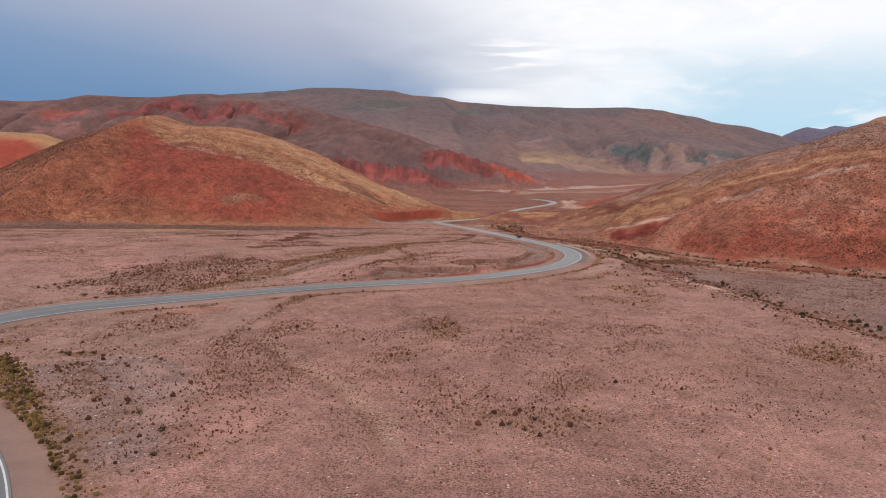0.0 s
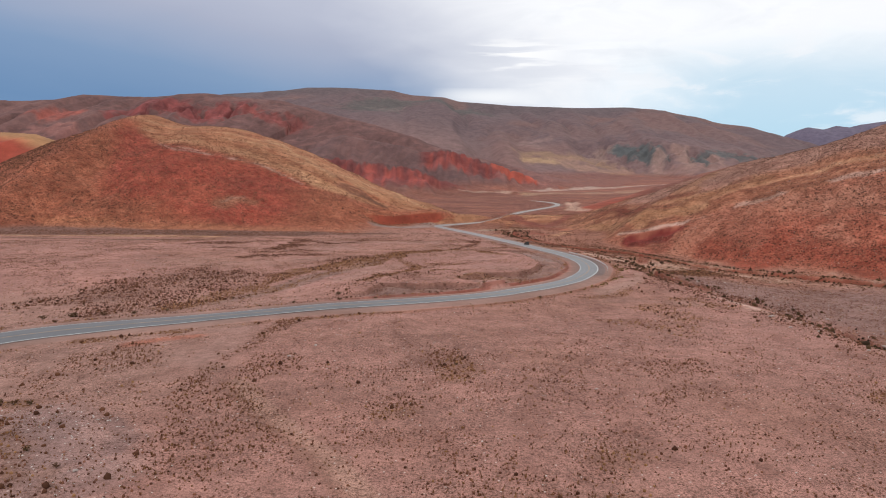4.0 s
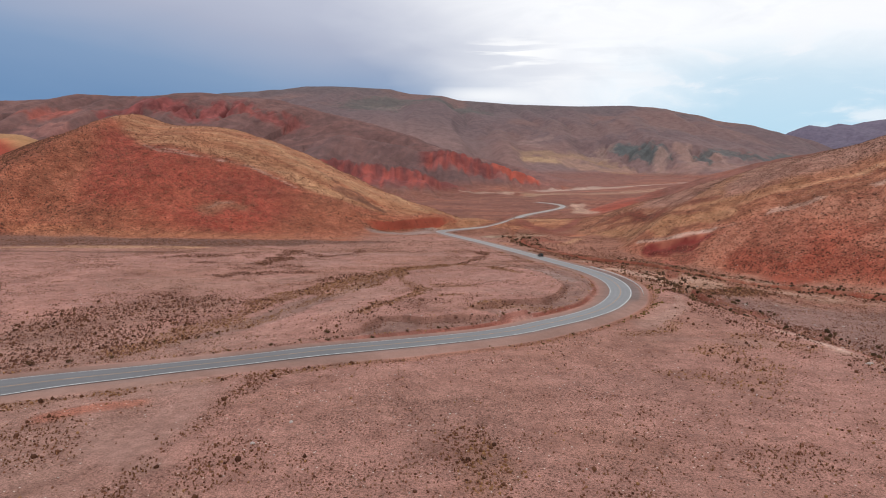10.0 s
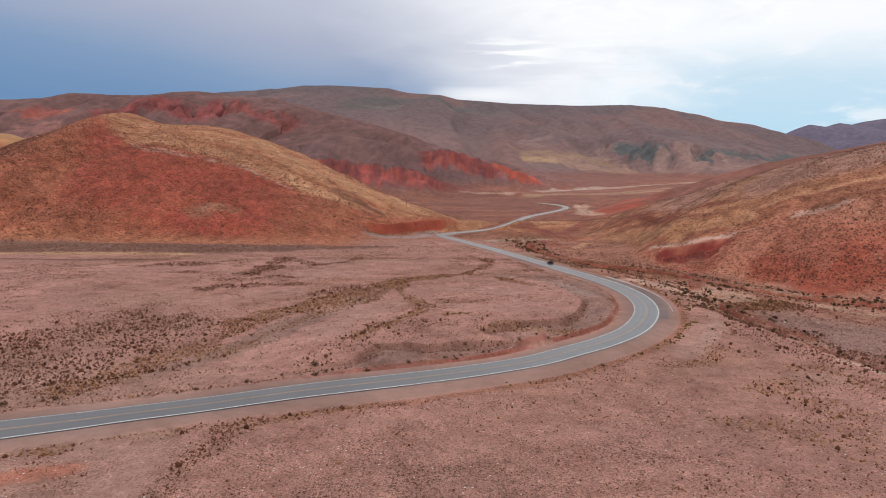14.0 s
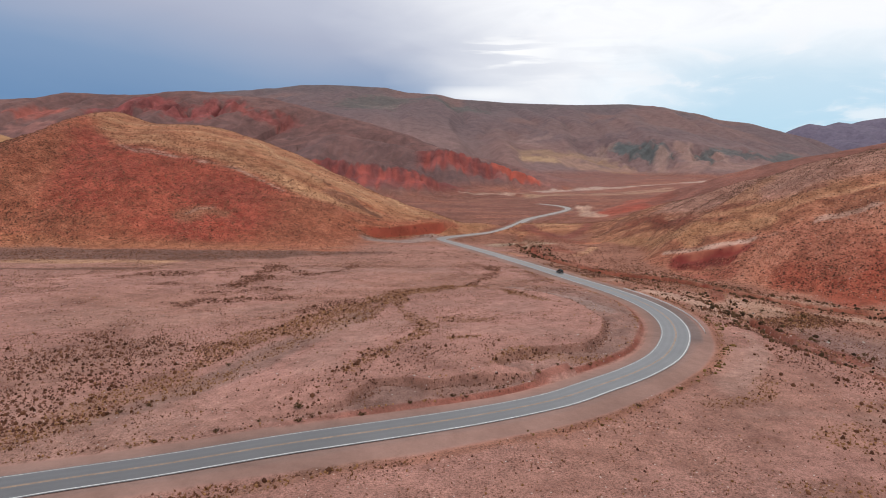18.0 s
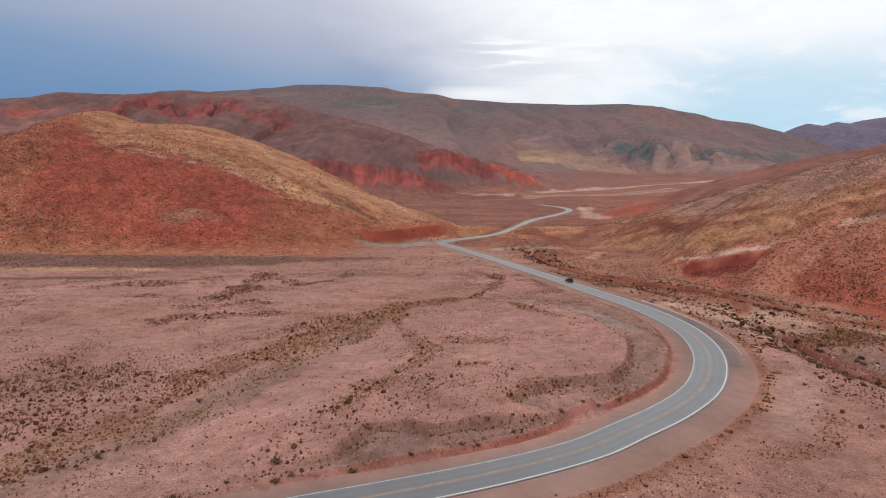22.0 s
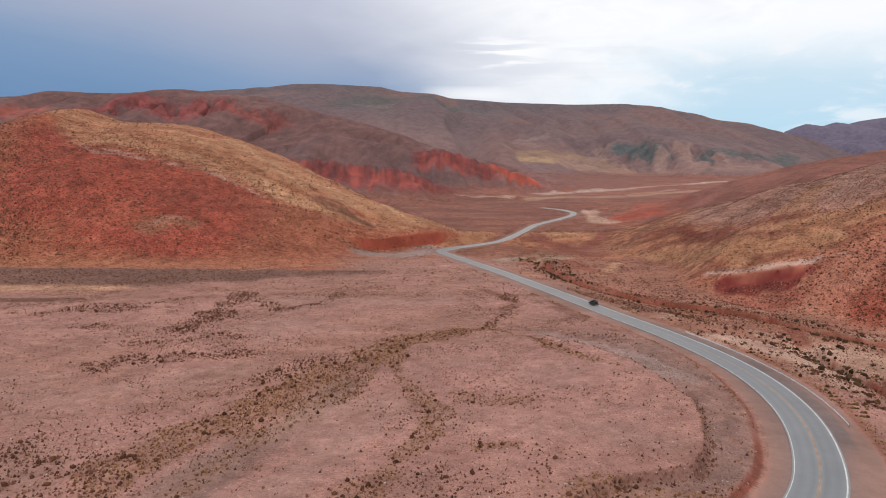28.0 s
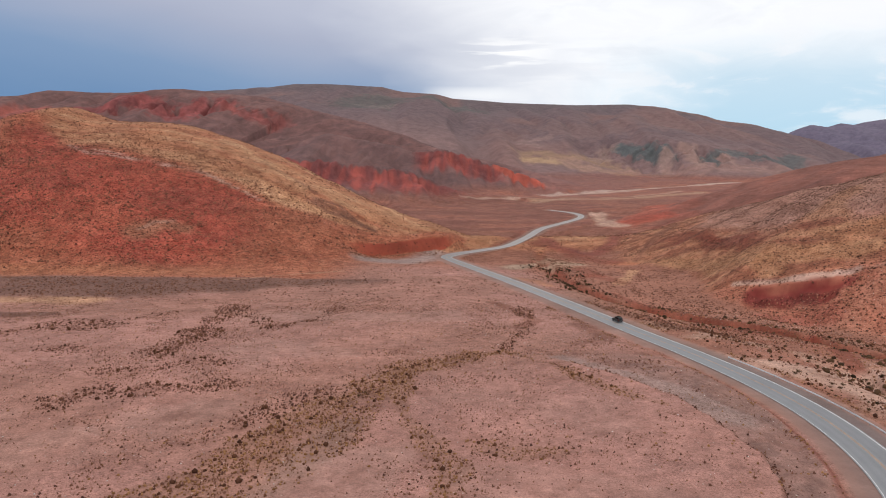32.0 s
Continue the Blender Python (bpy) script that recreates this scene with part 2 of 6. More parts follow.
def fbm(x, y, octaves=4, seed=0):
    """Between about -1 and 1."""
    total, amp, norm = 0.0, 1.0, 0.0
    for k in range(octaves):
        total = total + amp * (2 * value_noise(x * 2 ** k + 17.3 * k, y * 2 ** k - 9.1 * k, seed + k) - 1)
        norm += amp
        amp *= 0.5
    return total / norm


def smooth(a, b, v):
    t = np.clip((v - a) / (b - a), 0, 1)
    return t * t * (3 - 2 * t)


def polyline_near(x, y, pts):
    """Distance to a polyline, the values interpolated at the nearest place, the length along and the side (+ on the left)."""
    pts = np.asarray(pts, float)
    best = np.full(x.shape, 1e18)
    along = np.zeros(x.shape)
    side = np.zeros(x.shape)
    vals = np.zeros(x.shape + (pts.shape[1] - 2,))
    run = 0.0
    for p, q in zip(pts[:-1], pts[1:]):
        dx, dy = q[0] - p[0], q[1] - p[1]
        n2 = dx * dx + dy * dy
        t = np.clip(((x - p[0]) * dx + (y - p[1]) * dy) / n2, 0, 1)
        ex, ey = x - p[0] - t * dx, y - p[1] - t * dy
        d2 = ex * ex + ey * ey
        k = d2 < best
        best[k] = d2[k]
        along[k] = (run + t * math.sqrt(n2))[k]
        side[k] = np.sign(dx * ey - dy * ex)[k]
        for j in range(pts.shape[1] - 2):
            vals[..., j][k] = (p[j + 2] + t * (q[j + 2] - p[j + 2]))[k]
        run += math.sqrt(n2)
    return np.sqrt(best), vals, along, side


def spline(pts, step):
    """A Catmull-Rom curve through the points, sampled about every step metres."""
    p = np.asarray(pts, float)
    p = np.vstack([2 * p[0] - p[1], p, 2 * p[-1] - p[-2]])
    out = []
    for i in range(1, len(p) - 2):
        n = max(2, int(np.linalg.norm(p[i + 1][:2] - p[i][:2]) / step))
        for t in np.arange(n) / n:
            out.append(0.5 * (2 * p[i] + (p[i + 1] - p[i - 1]) * t + (2 * p[i - 1] - 5 * p[i] + 4 * p[i + 1] - p[i + 2]) * t * t
                              + (3 * p[i] - p[i - 1] - 3 * p[i + 1] + p[i + 2]) * t ** 3))
    out.append(p[-2])
    return np.array(out)


FALL_Y = [-600, -300, 0, 100, 200, 280, 370, 500, 660, 800, 950, 1300, 1700, 2300, 5200]
FALL_Z = [14, 10, 6, 3.2, 0, -1.5, -6, -14, -23, -25.5, -25, -27, -30, -22, -10]


def valley(y):
    return sum(np.interp(y + d, FALL_Y, FALL_Z) for d in range(-60, 61, 10)) / 13


def west_fall(x, y):
    """How far the field sinks towards the western bend."""
    return 2.5 * smooth(-30, -92, x) * smooth(85, 135, y) * (1 - smooth(215, 265, y))


ROAD = [(60, -90), (20, -20), (-22.8, 24.1), (-54.3, 68.1), (-79.2, 92.3), (-105, 118), (-118, 145), (-108.5, 169.5), (-88.6, 184.3), (-67.8, 191), (-48.3, 196),
        (-28, 203.5), (-3.8, 213.0), (13, 221.6), (23.4, 229.8), (34.6, 239.5), (45, 251.5), (53, 266), (58.5, 281), (61.5, 297), (62, 313), (60, 332),
        (55.5, 355), (49, 382), (42, 415), (33, 456), (22, 503), (10, 548), (-3, 596), (-6, 618), (4, 640), (22, 664), (45, 697), (71, 765), (98, 842),
        (135, 907), (163, 960), (175, 1005), (170, 1050), (150, 1090)]
ROAD_XY = spline(ROAD, 2.0)
ROAD_Z = valley(ROAD_XY[:, 1]) - west_fall(ROAD_XY[:, 0], ROAD_XY[:, 1])
ROAD_T = np.gradient(ROAD_XY, axis=0)
ROAD_T /= np.linalg.norm(ROAD_T, axis=1)[:, None]
ROAD_N = np.column_stack([-ROAD_T[:, 1], ROAD_T[:, 0]])
_turn = np.pad((ROAD_T[:-2, 0] * ROAD_T[2:, 1] - ROAD_T[:-2, 1] * ROAD_T[2:, 0]) / 4, (1, 1), "edge")
_turn = np.convolve(_turn, np.ones(15) / 15, "same")
# the carriageway leans into its bends
ROAD_BANK = -0.055 * np.clip(_turn / 0.018, -1, 1)
ROAD_3D = np.column_stack([ROAD_XY, ROAD_Z, ROAD_BANK])

# crests of the hills and ranges: x, y, height
HILL_WEST = [(-620, 760, -12), (-540, 775, 5), (-480, 792, 42), (-440, 798, 62), (-398, 788, 74), (-372, 783, 80), (-353, 779, 87.5), (-338, 779, 87.5), (-324, 780, 82.5), (-305, 782, 77), (-262, 785, 76),
             (-231, 785, 71), (-166, 760, 51), (-102, 718, 26), (-48, 704, 3), (-14, 694, -6), (14, 694, -16)]
# and for the eastern hill the reach of its foot and how full its slope is
HILL_EAST = [(660, 330, 160, 300, 2.0), (520, 440, 122, 262, 2.2), (416, 495, 110, 252, 2.8), (360, 520, 80.5, 245, 1.75), (317, 580, 49, 237, 2.5), (289, 630, 34, 188, 1.9),
             (263, 700, 14.5, 150, 1.75), (236, 780, -18, 85, 1.4), (225, 840, -25, 50, 1.4)]
SPUR_EAST = [(800, 820, 120), (600, 830, 85), (458, 850, 55), (419, 900, 43), (382, 950, 27), (358, 1000, 7), (325, 1050, -14)]
HILL_BEHIND = [(-1100, 1180, 110), (-930, 1150, 92), (-780, 1120, 78), (-690, 1110, 74), (-600, 1090, 40), (-540, 1080, 5)]
RED_BENCH = [(-520, 1240, 60), (-305, 1250, 45), (-242, 1257, 44), (-187, 1264, 41), (-137, 1271, 34), (-87, 1279, 30), (-45, 1286, 20), (-4, 1293, 1), (50, 1300, -22)]
RED_NOSE = [(-260, 1680, 100), (-55, 1600, 65), (10, 1600, 66), (63, 1600, 49), (129, 1600, 30), (196, 1600, 9), (236, 1600, -8), (290, 1600, -26)]
RANGE_WEST = [(-2400, 2450, 230), (-1900, 2480, 240), (-1616, 2500, 241), (-1492, 2500, 248), (-1387, 2500, 267), (-1264, 2500, 262), (-1120, 2500, 262), (-995, 2500, 275),
              (-902, 2500, 276), (-789, 2500, 267), (-624, 2500, 254), (-449, 2450, 208), (-274, 2343, 164), (-112, 2236, 114), (0, 2129, 73), (101, 2021, 50),
              (191, 1914, 27), (270, 1807, 7), (352, 1700, -24)]
RANGE_FAR = [(-3200, 3900, 300), (-1600, 4000, 385), (-1300, 4000, 418), (-1008, 4000, 442), (-839, 4000, 463), (-603, 4000, 462), (-299, 4000, 452), (-198, 4000, 427), (-28, 4000, 415),
             (73, 4000, 393), (413, 4000, 370), (754, 4000, 360), (1129, 4000, 368), (1404, 4000, 354), (1647, 4000, 295), (1891, 4000, 250), (2085, 4000, 191),
             (2318, 4000, 109), (2497, 4000, 49), (2700, 4000, -10)]
RANGE_BLUE = [(2000, 4500, 40), (2187, 4500, 113), (2320, 4500, 190), (2440, 4500, 264), (2515, 4500, 291), (2614, 4500, 277), (2709, 4500, 304), (2807, 4500, 294), (2921, 4500, 318), (3067, 4500, 338), (3400, 4480, 390), (3900, 4450, 380)]


def ridge(x, y, crest, a, power, gully=0.0, pitch=60.0, seed=0, back=1.0, wander=0.0, profile=False):
    """Height of a range that falls away from its crest, with gullies running down it, and the distance from the crest."""
    if wander:
        x = x + wander * fbm(x / (wander * 6), y / (wander * 6), 3, seed + 40)
        y = y + wander * fbm(x / (wander * 6) + 5, y / (wander * 6) + 9, 3, seed + 50)
    if profile:
        c = spline(crest, 10.0)
        d = np.abs(y - np.interp(x, c[:, 0], c[:, 1])) * 0.9
        s, v = x, np.interp(x, c[:, 0], c[:, 2])[..., None]
    else:
        d, v, s, side = polyline_near(x, y, crest)
    d = d * np.where(y > np.interp(x, *zip(*sorted((c[0], c[1]) for c in crest))), back, 1.0)
    if v.shape[-1] > 1:
        z = v[..., 0] - np.maximum(v[..., 0] + 17, 8) * (d / v[..., 1]) ** v[..., 2]
    else:
        z = v[..., 0] - a * d ** power
    if gully:
        cut = np.abs(fbm(s / pitch, d / (pitch * 5), 3, seed))
        z = z - gully * (1 - np.clip(cut * 2.2, 0, 1)) * smooth(0, pitch * 1.2, d)
        flute = np.abs(fbm(s / (pitch * 0.30), d / (pitch * 3), 3, seed + 70))
        z = z - (0.28 if pitch < 200 else 0.10) * gully * (1 - np.clip(flute * 2.4, 0, 1)) * smooth(0, pitch * 0.3, d)
    return z, d


def smooth_max(a, b, k):
    h = np.clip(0.5 + 0.5 * (a - b) / k, 0, 1)
    return b + (a - b) * h + k * h * (1 - h)


# the eroded edge of the field above the bend
SCARP = [(-60, 206), (-40, 212), (-26, 217), (-23, 223), (-21, 226), (-16, 227), (-10, 226), (-5, 228), (-1, 231.5), (4, 231), (11, 232.5), (8.5, 235), (4.5, 236), (3.5, 239), (6, 242), (10, 246), (14, 248.5), (20, 250.5), (26, 252), (30, 257), (33, 263),
         (36, 272), (38.5, 282), (37.5, 290), (36, 300), (34.5, 309), (31, 317), (26, 327), (20, 338)]
# the pale bed that crosses the eastern hill: tan beds lie above it, red ones below
PALE_BED = [(60, 505), (100, 482), (136, 455), (150, 443), (185, 431), (222, 420), (265, 408), (340, 390), (460, 370)]
# the stony mound in the corner of the field
MOUND = [(-66, 113), (-56, 107), (-50, 94), (-46, 78)]
# dry washes: the near gully, and the one along the foot of the eastern hill
GULLY = spline([(122, 30), (116, 100), (112, 154), (108, 194), (101, 225), (93, 254), (91, 280), (94, 308), (101, 345), (113, 378)], 8.0)
WASH = spline([(290, 250), (250, 280), (215, 306), (190, 327), (167, 350), (140, 364), (123, 374), (110, 398), (95, 411), (80, 426), (64, 452), (56, 480), (54, 520), (55, 580),
               (62, 640), (85, 720), (115, 800), (150, 870), (185, 950), (205, 1040), (200, 1120)], 8.0)
LOW_X, LOW_Y = [124, 107, 95, 94, 84, 62, 52, 52], [30, 194, 254, 314, 372, 450, 520, 600]
# the pull-off cut into the foot of the western hill, and the bitten scar on the eastern one
CUT = [(-84, 590), (-64, 601), (-46, 613), (-24, 635), (-8, 652), (4, 668)]
SCAR = [(116, 471), (124, 464), (131, 457), (138, 452), (144, 446), (151, 441), (156, 436), (163, 430)]


# badlands: a line on the plan, half its width, depth of the flutes and their spacing
BADLANDS = [
    ([(-1040, 2210), (-996, 2250), (-940, 2290), (-879, 2250), (-840, 2290), (-790, 2325), (-735, 2330)], 70, 24, 30),
    ([(-700, 2300), (-650, 2330), (-600, 2320), (-565, 2290)], 45, 22, 34), ([(-1215, 2080), (-1190, 2140)], 34, 16, 30),
    ([(-290, 1262), (-200, 1262), (-140, 1268), (-89, 1272), (-30, 1285), (10, 1292)], 50, 4.5, 16), ([(-40, 1602), (30, 1598), (90, 1600), (160, 1602), (230, 1606)], 55, 5.5, 18),
    ([(640, 2830), (760, 2790), (860, 2690), (960, 2620), (1080, 2600), (1200, 2590), (1340, 2640)], 110, 26, 60), ([(600, 2700), (720, 2640), (900, 2540), (1100, 2500)], 70, 12, 40),
]


def flutes(x, y):
    """Rain-cut gullies that run down the badland slopes."""
    cut = np.zeros(x.shape)
    for pts, hw, deep, pitch in BADLANDS:
        xs, ys = [p[0] for p in pts], [p[1] for p in pts]
        m = (x > min(xs) - 2 * hw) & (x < max(xs) + 2 * hw) & (y > min(ys) - 2 * hw) & (y < max(ys) + 2 * hw)
        if m.any():
            px, py = x[m], y[m]
            d, _, s, sd = polyline_near(px, py, pts)
            w = pitch * 0.5
            s = s + w * fbm(px / (w * 3), py / (w * 3), 3, 66)
            a = np.abs(fbm(s / pitch, d * sd / (pitch * 6), 2, 68))
            b = np.abs(fbm(s / (pitch * 0.4), d * sd / (pitch * 3), 2, 69))
            v = (1 - np.clip(a * 2.6, 0, 1)) + 0.35 * (1 - np.clip(b * 2.4, 0, 1))
            cut[m] = np.maximum(cut[m], deep * v * (1 - smooth(0.5, 1.2, d / hw + 0.3 * fbm(px / hw, py / hw, 2, 70))))
    return cut


def terrain(x, y):
    """Height, and the shares of soils, of the ground at x, y."""
    base = valley(y) - west_fall(x, y)
    base = base + 1.2 * fbm(x / 90, y / 90, 4, 3) + 0.22 * fbm(x / 11, y / 11, 3, 7)
    # the lower ground east of the gully
    box = (x > -95) & (x < -20) & (y > 50) & (y < 140)
    if box.any():
        stony = 1 - smooth(7, 14, polyline_near(x[box], y[box], MOUND)[0])
        base[box] = base[box] + stony * (0.5 + 1.0 * fbm(x[box] / 9, y[box] / 9, 3, 110))
    edge = np.interp(y, LOW_Y, LOW_X)
    low = smooth(-16, 12, x - edge) * (1 - smooth(430, 560, y)) * smooth(-100, 60, y)
    base = base - (4.2 + 6.5 * smooth(95, 165, x) * smooth(200, 320, y)) * low
    dg = polyline_near(x, y, GULLY)[0]
    dw, _, _, wash_side = polyline_near(x, y, WASH)
    hillward = (wash_side < 0) * smooth(290, 330, y) * (1 - smooth(560, 620, y)) * (x > 40)
    rough = 2.2 * fbm(x / 13, y / 13, 3, 6)
    rough = rough + 1.2 * fbm(x / 4, y / 4, 2, 5)
    cut_g = (4.2 + 1.6 * smooth(225, 250, y) * (1 - smooth(300, 320, y))) * (1 - smooth(1.5, 3.4, dg + rough)) + 1.0 * (1 - smooth(4, 11, dg + 2 * rough))
    base = base - np.maximum(cut_g * (1 - smooth(335, 365, y)), 2.4 * (1 - smooth(2.2, 4.6, dw + rough)))
    base = base + 0.9 * hillward * smooth(1.6, 3.4, dw + 0.4 * rough) * (1 - smooth(8, 45, dw))
    soil = {}
    z = base
    ridges = (("far", RANGE_FAR, 0.0135, 1.38, 44, 260, 8, 1.0, 60, 900), ("blue", RANGE_BLUE, 0.02, 1.38, 60, 260, 9, 1.0, 50, 900),
              ("west", RANGE_WEST, 0.05, 1.27, 30, 150, 10, 1.0, 30, 400), ("nose", RED_NOSE, 0.30, 1.08, 17, 38, 11, 0.5, 10, 60),
              ("bench", RED_BENCH, 0.22, 1.08, 15, 36, 12, 0.5, 9, 60), ("behind", HILL_BEHIND, 0.05, 1.3, 10, 90, 13, 1.0, 12, 60),
              ("spur", SPUR_EAST, 0.02, 1.45, 4, 60, 14, 1.0, 8, 30), ("hill_w", HILL_WEST, 0.0215, 1.5, 0.0, 55, 15, 1.0, 4, 8),
              ("hill_e", HILL_EAST, 0.004, 1.72, 3.0, 48, 16, 1.0, 5, 8))
    for name, crest, a, power, gully, pitch, seed, back, wander, k in ridges:
        top = np.zeros(x.shape)
        far_d = np.full(x.shape, 9999.0)
        xs = [c[0] for c in crest]
        ys = [c[1] for c in crest]
        reach = (max(c[2] for c in crest) + 60) ** (1 / power) / a ** (1 / power) + 60
        near = (x > min(xs) - reach) & (x < max(xs) + reach) & (y > min(ys) - reach) & (y < max(ys) + reach)
        if near.any():
            h, d = ridge(x[near], y[near], crest, a, power, gully, pitch, seed, back, wander, name == "hill_w")
            kk = min(k, 40)
            zn = smooth_max(h, z[near], kk)
            top[near] = smooth(-kk * 0.3, kk * 0.7, h - z[near])
            z = z.copy()
            z[near] = zn
            far_d[near] = d
        for other in soil:
            soil[other] = soil[other] * (1 - top)
        soil[name] = top
        soil[name + "_d"] = far_d
    z = z - flutes(x, y)
    # ledges where harder beds crop out on the two hills
    near = (x > -420) & (x < 330) & (y > 380) & (y < 900)
    if near.any():
        px, py, pz = x[near], y[near], z[near]
        warp = 1.6 * fbm(px / 40, py / 40, 3, 101)
        for name, tilt, gap, tall, seed in (("hill_e", 0.06, 4.6, 1.5, 102), ("hill_w", -0.02, 6.0, 1.1, 104)):
            level = (pz + tilt * py + (0.06 * px if name == "hill_w" else 0) + warp) / gap
            f = level - np.floor(level)
            crop = smooth(-0.05, 0.3, fbm(px / 24, py / 24 + np.floor(level) * 3.7, 3, seed))
            if name == "hill_w":
                crop = crop * (1 - smooth(80, 130, soil["hill_w_d"][near]))
            else:
                crop = crop * smooth(395, 430, py) * (1 - smooth(22, 36, pz))
            z[near] = z[near] + soil[name][near] * crop * tall * (smooth(0.35, 0.65, f) - f)
        z[near] = z[near] + 0.35 * fbm(px / 5, py / 5, 3, 106) * np.clip(soil["hill_e"] + soil["hill_w"], 0, 1)[near]
    # the road lies on its own grade, with shoulders, a ditch and cut banks
    near = (x > -160) & (x < 240) & (y > -110) & (y < 1110)
    dr = np.full(x.shape, 999.0)
    rz = np.zeros(x.shape)
    side = np.zeros(x.shape)
    run = np.zeros(x.shape)
    if near.any():
        d, v, s, sd = polyline_near(x[near], y[near], ROAD_3D[::2])
        dr[near], rz[near], side[near], run[near] = d, v[:, 0] + v[:, 1] * np.clip(d * sd, -6, 6), sd, s
    # bank and terrace inside the bend
    inner = (side > 0) * smooth(395, 430, run) * (1 - smooth(575, 640, run))
    scarp = np.full(x.shape, 99.0)
    box = (x > -70) & (x < 75) & (y > 190) & (y < 350)
    if box.any():
        d, _, s, sd = polyline_near(x[box], y[box], SCARP)
        scarp[box] = d * sd + 0.7 * fbm(x[box] / 3.5, y[box] / 3.5, 3, 61)
    terrace = smooth(-0.5, 0.5, scarp)
    lift = inner * (0.9 * smooth(8.4, 9.6, dr) + 0.8 * smooth(10.5, 17, dr) + 1.5 * terrace) * (1 - smooth(26, 75, dr))
    furrow = 0.55 * fbm(x / 6, y / 6, 3, 64) - 0.5 * (1 - np.clip(np.abs(fbm(x / 8, y / 8, 3, 67)) * 4, 0, 1))
    z = z + lift + inner * furrow * smooth(10, 12, dr) * (1 - terrace)
    soil["strata"] = np.full(x.shape, 99.0)
    box = (x > 50) & (x < 470) & (y > 320) & (y < 720)
    if box.any():
        d, _, s, sd = polyline_near(x[box], y[box], PALE_BED)
        soil["strata"][box] = d * sd
    # red cut behind the pull-off
    box = (x > -130) & (x < 30) & (y > 540) & (y < 700)
    soil["cut"], soil["cut_hill"] = np.zeros(x.shape), np.zeros(x.shape)
    if box.any():
        d, _, s, sd = polyline_near(x[box], y[box], CUT)
        d = d + 1.0 * fbm(x[box] / 5, y[box] / 5, 3, 62)
        cap = np.interp(x[box], [-90, -10], [-18.2, -20.2]) + np.where(sd > 0, 1.9 * np.clip(d, 0, None), 0)
        ends = smooth(6, 34, s) * (1 - smooth(98, 118, s)) * (1 - smooth(18, 30, d) * (sd < 0))
        z[box] = z[box] - ends * np.clip(z[box] - cap, 0, None)
        soil["cut"][box] = smooth(8, 30, s) * (1 - smooth(104, 118, s)) * (sd > 0) * (1 - smooth(3.8, 5.2, d))
        soil["cut_hill"][box] = (sd > 0) * (1 - smooth(10, 16, d))
    box = (x > 100) & (x < 185) & (y > 400) & (y < 500)
    if box.any():
        d, _, s, sd = polyline_near(x[box], y[box], SCAR)
        d = d + 1.6 * fbm(x[box] / 11, y[box] / 11, 2, 63)
        ends = smooth(12, 19, s) * (1 - smooth(43, 50, s))
        z[box] = z[box] - ends * 2.6 * smooth(-0.8, 2.6, -d * sd + 0.8 * fbm(x[box] / 4, y[box] / 4, 2, 64)) * (1 - smooth(4, 24, np.where(sd < 0, d, 0)))
        soil["scar"] = np.full(x.shape, 99.0)
        soil["scar"][box] = np.where(ends > 0.05, d * np.where(sd < 0, 1, -1), 99)
    w = 1 - smooth(9, 22, dr)
    wi = 1 - smooth(7.4, 8.8, dr)
    w = np.where(inner > 0.01, w * (1 - inner) + wi * inner, w)
    z = z * (1 - w) + (rz - 0.12 - 0.25 * smooth(5.5, 9, dr)) * w
    soil["road"], soil["inner"], soil["wash"], soil["gully"], soil["low"], soil["run"], soil["side"], soil["scarp"], soil["bank"] = dr, inner, dw, dg, low, run, side, scarp, hillward
    return z, soil


# beds of rock and soil, a few darkened for shade: a line on the plan, half its width, red, green, blue and strength
# the scar on the eastern hill: debris fan, red face and the pale ledge above it
SCAR_BEDS = [
    ([(121, 438), (128, 430), (138, 429)], 7, 0.37, 0.125, 0.088, 0.7),
    ([(123, 469), (129.5, 464), (134.5, 459), (140.5, 454), (145.5, 449), (151.5, 444)], 1.9, 0.58, 0.43, 0.34, 0.95),
    # red rock of the steep face, its colour darkened for shade
    ([(127, 457), (132, 451), (137, 446), (142, 442), (147, 439)], 5.5, 0.20, 0.044, 0.038, 0.97), ([(147, 438), (150, 438), (155, 437)], 3.2, 0.25, 0.062, 0.048, 0.95),
    ([(126, 468), (131, 464), (137, 460)], 1.0, 0.24, 0.12, 0.105, 0.7), ([(154, 444), (159, 441)], 2.4, 0.56, 0.44, 0.37, 0.8),
]
